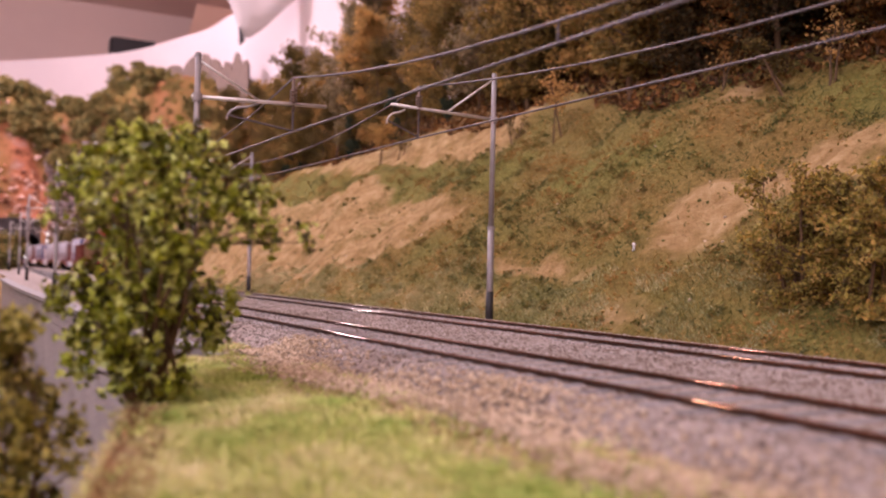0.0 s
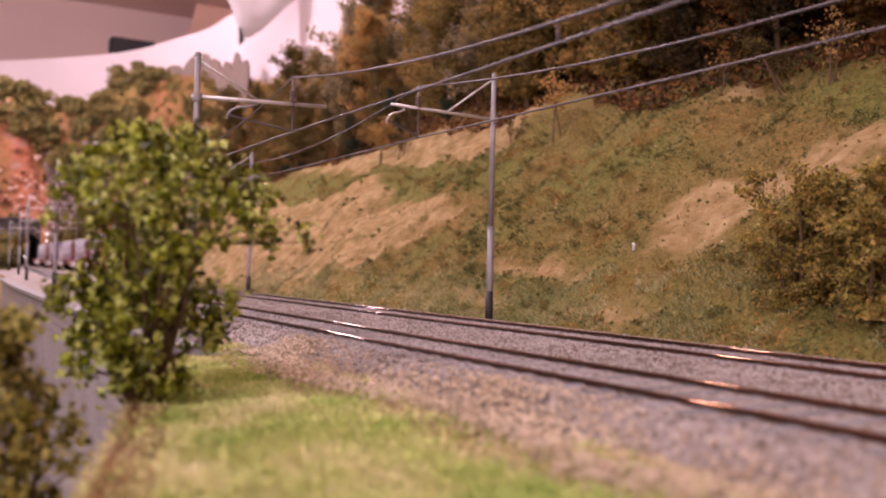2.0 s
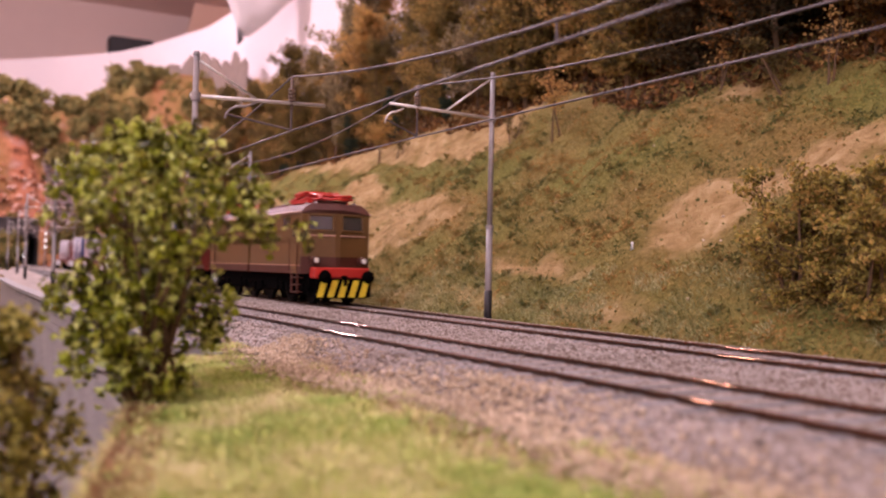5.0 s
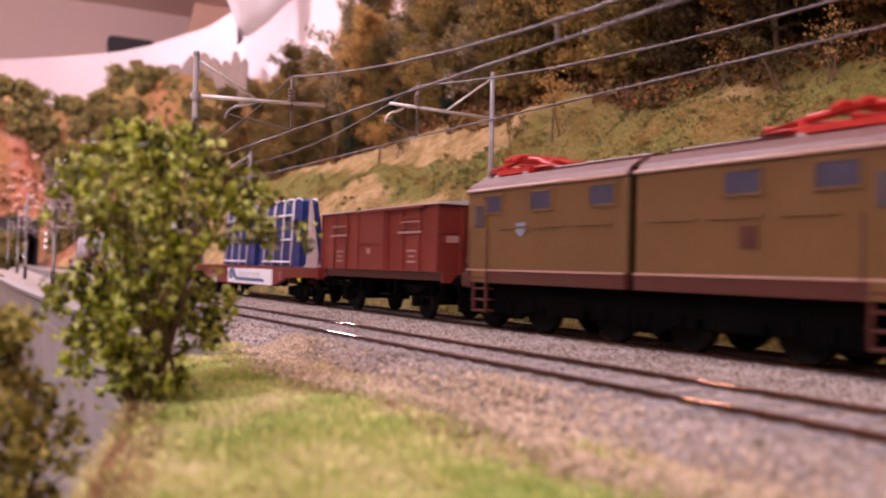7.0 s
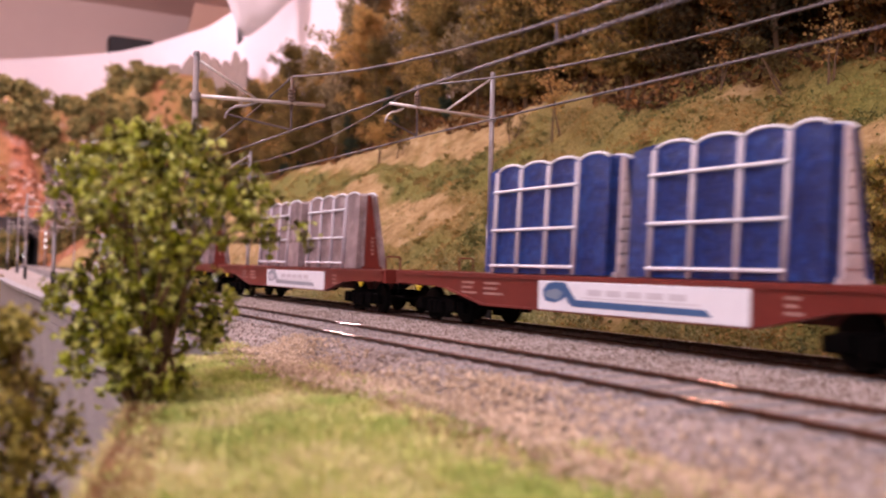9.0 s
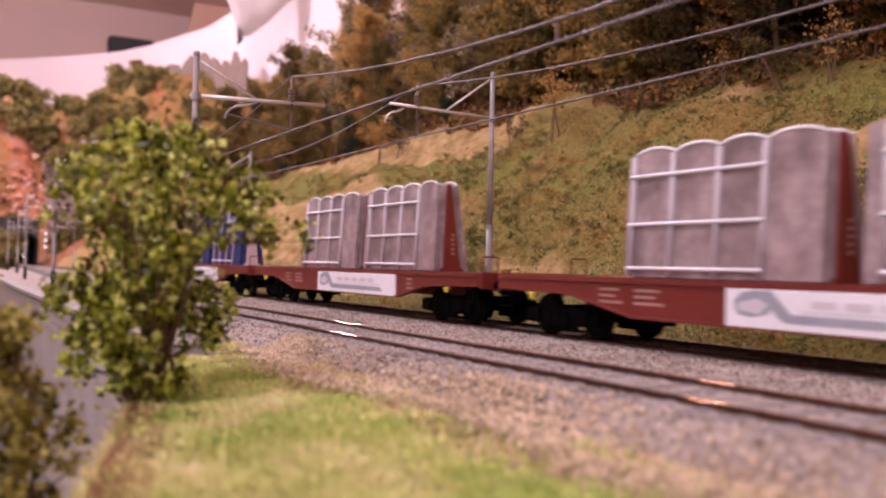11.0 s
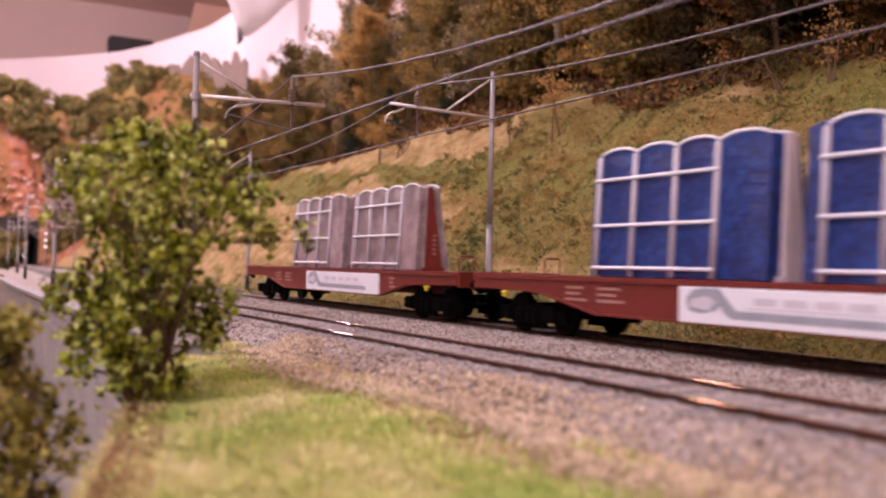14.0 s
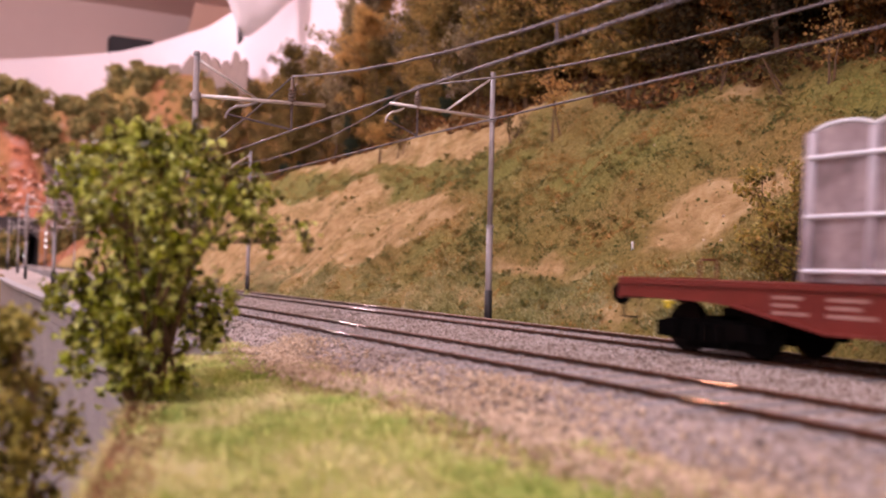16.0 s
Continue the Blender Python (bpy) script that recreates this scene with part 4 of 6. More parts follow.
        for x in (-3.9, -1.0, 1.0, 3.9):
            bm = bmesh.new()
            y2, y3 = sorted((s * 1.2, s * 1.42))
            box(bm, x - 0.3, x + 0.3, y2, y3, 0.62, 0.67)
            box(bm, x - 0.28, x - 0.24, *sorted((s * 1.15, s * 1.22)), 0.62, 1.15)
            box(bm, x + 0.24, x + 0.28, *sorted((s * 1.15, s * 1.22)), 0.62, 1.15)
            part("step", bm, M_BLACK, van)
    for sg in (-1, 1):
        bm = bmesh.new()
        box(bm, *sorted((sg * L, sg * (L + 0.06))), -1.3, 1.3, 1.06, 1.36, 0.02)
        for y in (-0.65, 0.65):
            box(bm, *sorted((sg * L, sg * (L + 0.08))), y - 0.07, y + 0.07, 1.3, 3.2)
        box(bm, *sorted((sg * L, sg * (L + 0.03))), -1.4, 1.4, 2.46, 2.54)
        part("end_frame", bm, M_OXIDE, van)
        bm = bmesh.new()
        box(bm, *sorted((sg * (L + 0.006), sg * (L + 0.02))), -1.15, -0.75, 2.2, 2.4)
        part("end_label", bm, M_FADED, van, "small pale label on the end wall")
        buffer_pair(van, sg * (L + 0.06), sg, 1.06)
        bm = bmesh.new()
        rod(bm, (sg * (L + 0.05), 0, 1.02), (sg * (L + 0.55), 0, 0.98), 0.06, 0.05, 8)
        part("coupling", bm, M_BLACK, van)
    # Underframe, plus dark blocks at the axles added for the shade under the van.
    bm = bmesh.new()
    box(bm, -L, L, -1.02, 1.02, 0.98, 1.34)
    for x in (-2.6, 2.6):
        box(bm, x - 0.9, x + 0.9, -0.62, 0.62, 0.50, 0.99, 0.04)
    part("underframe", bm, M_BLACK, van)
    for x in (-2.6, 2.6):
        share("wheelset", WHEEL_SMALL, van, at(x, 0, 0.46))
    bm = bmesh.new()
    rod(bm, (-0.7, 0, 0.75), (0.7, 0, 0.75), 0.2, 0.2, 12)
    rod(bm, (-2.6, 0.3, 0.62), (2.6, 0.3, 0.62), 0.04, 0.04, 6)
    part("brake_gear", bm, M_BLACK, van)
    return van


M_VANROOF = surface("light_grey_roof", [(0.36, 0.34, 0.37), (0.47, 0.45, 0.48)], 4, 0.5, 0.6, bump=0.1)


def build_flat(blue, logo_blue, packed, ties=((0.04, 0.275, 0.52, 0.745), (0.08, 0.31, 0.55, 0.78))):
    """A bogie flat wagon carrying two A-shaped racks of strapped panels."""
    word = "blue covered" if blue else "mauve-grey"
    car = thing("flat_wagon", at(0, 0, 0), "oxide red flat wagon carrying two racks of %s panels" % word, "flat wagon", "flat wagons of the train")
    L, W = 9.3, 1.38
    for s in (-1, 1):
        y0, y1 = sorted((s * (W - 0.16), s * W))
        bm = bmesh.new()
        prism_y(bm, [(-L, 1.34), (-L, 1.02), (-6.9, 0.98), (-6.2, 0.92), (-4.3, 0.56), (4.5, 0.56), (6.2, 0.92), (6.9, 0.98), (L, 1.02), (L, 1.34)], y0, y1)
        sole = part("solebar", bm, M_OXIDE, car, "fish-bellied red side beam")
        y2, y3 = sorted((s * W, s * (W + 0.06)))
        bm = bmesh.new()
        box(bm, -L, L, y2, y3, 1.27, 1.34)
        prism_y(bm, [(-6.2, 0.92), (-4.3, 0.56), (4.5, 0.56), (6.2, 0.92), (6.2, 0.97), (4.48, 0.61), (-4.28, 0.61), (-6.2, 0.97)], y2, y3)
        part("flange", bm, M_OXIDE, sole)
        y4, y5 = sorted((s * (W + 0.004), s * (W + 0.075)))
        bm = bmesh.new()
        box(bm, -1.93, 4.36, y4, y5, 0.59, 1.255, 0.01)
        sign = part("sign_board", bm, M_WHITE, sole, "white sign board with a drawn emblem", m=at(0.15, 0, 0))
        y6, y7 = sorted((s * (W + 0.075), s * (W + 0.082)))
        mk = M_LOGO if logo_blue else M_LOGOGREY
        bm = bmesh.new()
        prism_y(bm, [(-1.72, 0.92), (-1.62, 0.80), (-1.30, 0.77), (-0.98, 0.84), (-0.82, 1.00), (-0.92, 1.16), (-1.22, 1.25), (-1.55, 1.20), (-1.72, 1.06)], y6, y7)
        emblem = part("emblem", bm, mk, sign)
        bm = bmesh.new()
        y8, y9 = sorted((s * (W + 0.082), s * (W + 0.086)))
        prism_y(bm, [(-1.64, 0.90), (-1.15, 0.83), (-0.98, 1.0), (-1.2, 1.10), (-1.6, 1.02)], y8, y9)
        part("emblem_shade", bm, M_PALEBLUE if logo_blue else M_PALE, emblem, "pale patch in the emblem")
        bm = bmesh.new()
        prism_y(bm, [(-1.12, 1.24), (-0.92, 1.24), (-0.50, 0.86), (3.35, 0.84), (3.50, 0.71), (-0.62, 0.71), (-0.78, 0.80)], y6, y7)
        part("swoosh", bm, mk, sign)
        bm = bmesh.new()
        box(bm, -0.28, 3.2, y6, y7, 0.90, 0.925)
        for k in range(5):
            box(bm, -0.1 + k * 0.62, 0.38 + k * 0.62, y6, y7, 0.97, 1.10)
        part("lettering", bm, M_PALE, sign, "pale bars of unreadable lettering")
        for x0, w in ((-5.4, 0.75), (-4.3, 0.9), (5.2, 0.4)):
            bm = bmesh.new()
            for k, f in enumerate((1.0, 0.7, 0.85)):
                box(bm, x0, x0 + w * f, *sorted((s * (W + 0.002), s * (W + 0.008))), 0.84 + k * 0.13, 0.90 + k * 0.13)
            part("lettering", bm, M_FADED, sole, "faded rows of unreadable lettering")
        for x0 in (-7.9, 7.6):
            bm = bmesh.new()
            box(bm, x0 - 0.09, x0 + 0.09, *sorted((s * (W - 0.1), s * (W + 0.04))), 0.91, 0.97, 0.015)
            rod(bm, (x0, s * (W - 0.05), 0.86), (x0, s * (W + 0.03), 0.87), 0.045, 0.045, 10)
            part("brake_lever", bm, M_YELLOW, car, "small yellow brake change-over lever")
    bm = bmesh.new()
    box(bm, -L, L, -W + 0.02, W - 0.02, 1.343, 1.375)
    box(bm, -L, L, -0.5, 0.5, 1.0, 1.34)
    part("deck", bm, M_OXIDE, car)
    for sg in (-1, 1):
        bm = bmesh.new()
        box(bm, *sorted((sg * L, sg * (L + 0.10))), -1.36, 1.36, 0.96, 1.40, 0.02)
        part("headstock", bm, M_OXIDE, car)
        buffer_pair(car, sg * (L + 0.10), sg, 1.06)
        bm = bmesh.new()
        rod(bm, (sg * (L + 0.08), 0, 1.02), (sg * (L + 0.58), 0, 0.98), 0.06, 0.05, 8)
        part("coupling", bm, M_BLACK, car)
        bogie(car, sg * 7.1, 1.8, 0.46, WHEEL_SMALL)
        for s in (-1, 1):
            bm = bmesh.new()
            tube(bm, [(sg * (L - 0.15), s * 1.36, 1.0), (sg * (L - 0.15), s * 1.42, 0.6), (sg * (L - 0.6), s * 1.42, 0.6), (sg * (L - 0.6), s * 1.36, 1.0)], 0.025, 6)
            part("shunter_step", bm, M_BLACK, car)
    for xe, ya, yb in ((L - 0.08, -1.25, -0.75), (-L + 0.08, 0.75, 1.25)):
        bm = bmesh.new()
        tube(bm, [(xe, ya, 1.30), (xe, ya, 1.76), (xe, ya + 0.04, 1.80), (xe, yb - 0.04, 1.80), (xe, yb, 1.76), (xe, yb, 1.30)], 0.026, 6)
        part("end_hoop", bm, M_OXIDE, car, "red hoop handrail at the wagon end")
    bm = bmesh.new()
    box(bm, -1.6, 1.6, -0.35, 0.35, 0.5, 0.95, 0.05)
    rod(bm, (-3.4, 0.6, 0.75), (-2.2, 0.6, 0.75), 0.2, 0.2, 12)
    part("brake_gear", bm, M_BLACK, car)
    # racks
    mp = M_BLUE if blue else M_GREY
    frame_mat = M_RACKPALE if blue else M_OXIDE
    zb, zt = 1.38, (4.15 if blue else 4.05)
    near0, near1, far0, far1 = -0.62, -0.50, 0.62, 0.18
    for (x0, x1), tie in zip(((-5.50, -0.34), (0.34, 5.50)), ties):
        bm = bmesh.new()
        for xx in (x0 + 0.25, (x0 + x1) / 2, x1 - 0.06):
            prism_x(bm, [(near0 + 0.33, zb), (far0 - 0.33, zb), (far1 - 0.28, zt - 0.05), (near1 + 0.30, zt - 0.05)], xx - 0.05, xx + 0.05)
        for yy in (-0.30, 0.30):
            box(bm, x0, x1, yy - 0.08, yy + 0.08, zb - 0.02, zb + 0.10)
        rack = part("rack", bm, frame_mat, car, "A-shaped load rack")
        if packed:
            for k in range(9):
                bm = bmesh.new()
                z = zb + 0.25 + k * 0.28
                box(bm, x1 - 0.03, x1 + 0.02, near0 + 0.35 + 0.012 * k, far0 - 0.36 - 0.044 * (k + 1), z, z + 0.24, 0.02)
                part("packing_piece", bm, M_RACKPALE, rack)
        elif blue:
            # an open end: two leaning legs, a centre post and a foot beam
            for ya, yb, r in ((-0.23, -0.20, 0.06), (0.22, -0.09, 0.06), (0.0, -0.14, 0.035)):
                bm = bmesh.new()
                prism_x(bm, [(ya - r, zb), (ya + r, zb), (yb + r, zt - 0.05), (yb - r, zt - 0.05)], x1 - 0.02, x1 + 0.05)
                part("end_leg", bm, M_RACKPALE, rack, "pale leaning end leg")
            # Dark panel put in the gap, so its shade is a red-brown colour.
            bm = bmesh.new()
            prism_x(bm, [(-0.24, zb + 0.1), (0.20, zb + 0.1), (-0.08, zt - 0.3), (-0.2, zt - 0.3)], x1 - 0.035, x1 - 0.025)
            part("end_shade_board", bm, M_BROWN, rack, "dark red-brown panel standing in for the shaded gap between the legs")
        else:
            bm = bmesh.new()
            for k in range(5):
                box(bm, x1 - 0.01, x1 + 0.012, -0.05 - 0.02 * (k % 2), 0.05, zb + 0.5 + k * 0.14, zb + 0.58 + k * 0.14)
            part("marking", bm, M_FADED, rack, "pale worn marking")
        span = x1 - x0 - 0.10
        xs4 = [x0 + span * f for f in tie]
        ends = [x0] + xs4[1:] + [x1 - 0.10]

        def bulge(f):
            return zt - 0.07 + 0.12 * (1 - abs(2 * f - 1) ** 2.6)

        def top_line(out):
            """The scalloped top edge of the pack, from x0 to the other end."""
            pts = []
            for a, e in zip(ends[:-1], ends[1:]):
                for i in range(7):
                    f = i / 6.0
                    pts.append((a + (e - a) * f, bulge(f)))
            return pts
        for s in (-1, 1):
            bot, top = (near0, near1) if s < 0 else (far0, far1)

            def lean(z, out):
                t = (z - zb) / (zt - zb)
                return bot + (top - bot) * t + s * out
            for k in range(3):
                bm = bmesh.new()
                d0, d1 = -0.33 + k * 0.11, -0.33 + k * 0.11 + 0.105
                e = 0.035 * (k % 2)
                outline = [(x0 + e, zb + 0.02)] + [(min(max(a, x0 + e), x1 - 0.10 - e), z - 0.02 * (k % 2)) for a, z in top_line(0)] + [(x1 - 0.10 - e, zb + 0.02)]
                va = [bm.verts.new((a, lean(z, d0), z)) for a, z in outline]
                vb = [bm.verts.new((a, lean(z, d1), z)) for a, z in outline]
                bm.faces.new(va)
                bm.faces.new(vb[::-1])
                for i in range(len(outline)):
                    l = (i + 1) % len(outline)
                    bm.faces.new((va[l], va[i], vb[i], vb[l]))
                bmesh.ops.remove_doubles(bm, verts=bm.verts, dist=0.004)
                part("panel", bm, mp, rack)
            for xx in xs4:
                bm = bmesh.new()
                ya, yb = lean(zb + 0.02, 0.03), lean(zt - 0.09, 0.03)
                tube(bm, [(xx, ya, zb + 0.02), (xx, yb, zt - 0.09)], 0.065, 8)
                part("strap", bm, M_STRAP, rack, "pale vertical strap", True)
            for zz in (1.58, 2.51, 3.53):
                bm = bmesh.new()
                tube(bm, [(xs4[0] - 0.05, lean(zz, 0.085), zz), (xs4[-1] + 0.05, lean(zz, 0.085), zz)], 0.040, 8)
                part("crossbar", bm, M_WHITE, rack, "white crossbar", True)
            for a, e in zip(xs4, xs4[1:] + [x1 - 0.12]):
                bm = bmesh.new()
                tube(bm, [(a + (e - a) * i / 8.0, lean(zt, -0.01), bulge(i / 8.0) + 0.015) for i in range(9)], 0.038, 6)
                part("edge_band", bm, M_WHITE, rack, "white arched edging", True)
    return car


M_STRAP = surface("pale_strap", [(0.40, 0.37, 0.42), (0.54, 0.50, 0.55)], 5, 0.6, 0.6, bump=0.05)
M_RACKPALE = surface("pale_timber_rack", [(0.47, 0.39, 0.41), (0.60, 0.51, 0.53)], 5, 0.6, 0.7, bump=0.2)

LOCO = build_loco()
VAN = build_van()
FLATS = [build_flat(False, False, False), build_flat(True, False, False), build_flat(False, False, False), build_flat(False, False, False), build_flat(True, True, True, ((0.09, 0.31, 0.55, 0.78), (0.14, 0.37, 0.61, 0.83)))]


# ---- trees and bushes ----
def limb_points(rng, p, d, length, n):
    pts = [np.array(p, float)]
    for _ in range(n):
        d = unit(d + rng.normal(0, 0.16, 3))
        pts.append(pts[-1] + d * length / n)
    return pts


def build_tree_parts(rng, h, crown_r, crown_lo, n_limbs, n_leaves, leaf, trunk_r, multi=1, tight=0.34, rag=0.3, clump=1):
    """Points of a tree standing at the origin: trunk and limbs as a bmesh, leaves as arrays."""
    bm = bmesh.new()
    tips = []
    for k in range(multi):
        lean = rng.normal(0, 0.05 if multi == 1 else 0.22, 3)
        lean[2] = 0
        top = np.array([0, 0, h * 0.86]) + lean * h
        base = np.array([0, 0, -0.15]) + (0 if multi == 1 else 1) * np.append(rng.normal(0, trunk_r * 2.0, 2), 0)
        pts = [base + (top - base) * t + np.append(rng.normal(0, 0.02 * h, 2), 0) * t for t in np.linspace(0, 1, 6)]
        for i in range(5):
            rod(bm, pts[i], pts[i + 1], trunk_r * (1 - 0.17 * i), trunk_r * (1 - 0.17 * (i + 1)), 7, False)
        tips.append(pts[-1])
        tips.append(pts[-2])
        for j in range(n_limbs // multi):
            t = rng.uniform(crown_lo, 0.95)
            b = base + (top - base) * t
            ang = rng.uniform(0, 2 * np.pi)
            prof = math.sin(math.pi * min(1, max(0.05, (t - crown_lo) / (1.0 - crown_lo) * 0.75 + 0.22)))
            ln = crown_r * prof * rng.uniform(1 - rag, 1 + rag)
            d = unit(np.array([math.cos(ang), math.sin(ang), rng.uniform(0.15, 0.7)]))
            lp = limb_points(rng, b, d, ln, 3)
            for i in range(3):
                rod(bm, lp[i], lp[i + 1], trunk_r * 0.38 * (1 - 0.28 * i), trunk_r * 0.38 * (1 - 0.28 * (i + 1)), 5, False)
            tips += lp[1:]
    tips = np.array(tips)
    pick = rng.integers(0, len(tips), n_leaves)
    c = tips[pick] + unit(rng.normal(size=(n_leaves, 3))) * (rng.uniform(0, 1, (n_leaves, 1)) ** 0.5) * crown_r * tight
    c[:, 2] = np.maximum(c[:, 2], h * crown_lo * 0.5)
    if clump > 1:
        c = np.repeat(c, clump, 0) + rng.normal(0, leaf * 0.62, (n_leaves * clump, 3))
        n_leaves = n_leaves * clump
    return bm, c, rng.uniform(leaf * 0.6, leaf * 1.4, n_leaves)


def build_tree(name, m, rng, label, category, leaf_mat, group="", solid=False, **kw):
    tree = thing(name, m, label, category, group)
    bm, c, s = build_tree_parts(rng, **kw)
    part("trunk", bm, M_BARK, tree, "brown trunk and limbs")
    v, f = crumbs(rng, c, s * 0.55) if solid else flakes(rng, c, s)
    cloud("crown", v, f, leaf_mat, tree, smooth=solid)["label"] = "loose leafy crown"
    return tree


# the leafy tree at the end of the wall
def build_shrub(name, m, seed, label, category, lo, h, radius, profile, stems, clumps, per, leaf, trunk_r, leaf_mat, gap, bias=(0.0, 0.0), loose=1.0, lobe=(0.0, 0.6, 0.0)):
    """Many stems spreading from one root, twigs, and clumps of leaves with gaps between; the profile gives the crown's half-width from lo to h."""
    rng = np.random.default_rng(seed)
    ts, rs = zip(*profile)
    tree = thing(name, m, label, category)
    bm = bmesh.new()
    dirs, phase = unit(rng.normal(size=(7, 3))) * 5.2 / radius, rng.uniform(0, 6.3, 7)

    def spot(t, f, a):
        r = radius * float(np.interp(t, ts, rs)) * f * (1 + 0.22 * math.sin(3 * a + 5 * t) + 0.12 * math.sin(7 * a))
        r *= 1 + lobe[2] * math.exp(-((t - lobe[1]) / 0.13) ** 2) * max(0.0, math.cos(a - lobe[0]))
        return np.array([r * math.cos(a) + bias[0] * t, r * math.sin(a) + bias[1] * t, lo + (h - lo) * t])
    joints = []
    for k in range(stems):
        a = 2 * math.pi * (k + rng.uniform(-0.3, 0.3)) / stems * 2.4
        pts = [np.array([0, 0, -0.1])] if lo < 1 else [np.array([0, 0, 0.0]), np.array([0.02, 0, lo])]
        for t in (0.12, 0.35, 0.6, 0.85):
            pts.append(spot(t, rng.uniform(0.25, 0.7), a + rng.uniform(-0.25, 0.25)))
        joints += pts[1 if lo < 1 else 2:]
        for n, (p0, p1) in enumerate(zip(pts[:-1], pts[1:])):
            f0, f1 = 1 - 0.17 * n, 1 - 0.17 * (n + 1)
            rod(bm, p0, p1, trunk_r * f0, trunk_r * f1, 6, False)
    joints = np.array(joints)
    c = []
    while len(c) < clumps:
        p = spot(rng.uniform(0, 1), rng.uniform(0.04, 1) ** 0.5, rng.uniform(0, 2 * math.pi))
        if np.cos(dirs @ p + phase).sum() > gap:
            c.append(p)
    for p in c[::2]:
        below = joints - p
        j = joints[np.argmin(np.linalg.norm(below, axis=1) + 2.0 * np.clip(below[:, 2], 0, None))]
        rod(bm, j, p, trunk_r * 0.28, trunk_r * 0.14, 4, False)
    part("trunk", bm, M_BARK, tree, "brown stems and twigs")
    c = np.array(c)
    c = np.repeat(c, per, 0) + rng.normal(0, leaf * loose, (clumps * per, 3))
    v, f = flakes(rng, c, rng.uniform(leaf * 0.6, leaf * 1.4, len(c)), 1.3)
    cloud("crown", v, f, leaf_mat, tree)["label"] = "loose leafy crown"


build_shrub("tree", at(-14.5, 2.86, -0.75), 11, "small bright green leafy tree beside the retaining wall", "tree",
            0.05, 4.22, 1.66, ((0, 0.34), (0.08, 0.48), (0.2, 0.62), (0.34, 0.76), (0.5, 0.94), (0.62, 1.08), (0.75, 0.95), (0.9, 0.66), (1, 0.34)), 12, 430, 15, 0.112, 0.05, M_LEAF, 0.0, (0.06, 0.12), 0.85, (1.06, 0.58, 0.28))
build_shrub("bush", at(-12.14, 0.84, -14.2), 5, "olive green shrub on the low ground below the wall", "bush",
            11.6, 14.95, 0.86, ((0, 0.75), (0.5, 1.0), (0.75, 0.8), (0.9, 0.55), (1, 0.3)), 9, 300, 13, 0.098, 0.04, M_LEAFOLIVE, 0.0, (-0.05, 0.0), 0.85)
rng = np.random.default_rng(11)
build_tree("bush", at(-15.75, 18.7, height(-15.75, 18.7) - 0.1), rng, "dark olive shrub growing on the sandy slope", "bush", M_LEAFDARK,
           h=4.0, crown_r=1.15, crown_lo=0.03, n_limbs=75, n_leaves=9500, leaf=0.080, trunk_r=0.06, multi=5, tight=0.24, rag=0.5)
build_tree("bush", at(-13.55, 18.9, height(-13.55, 18.9) - 0.1), rng, "dark olive shrub growing on the sandy slope", "bush", M_LEAFDARK,
           h=4.0, crown_r=1.10, crown_lo=0.03, n_limbs=70, n_leaves=8500, leaf=0.080, trunk_r=0.06, multi=4, tight=0.24, rag=0.5)


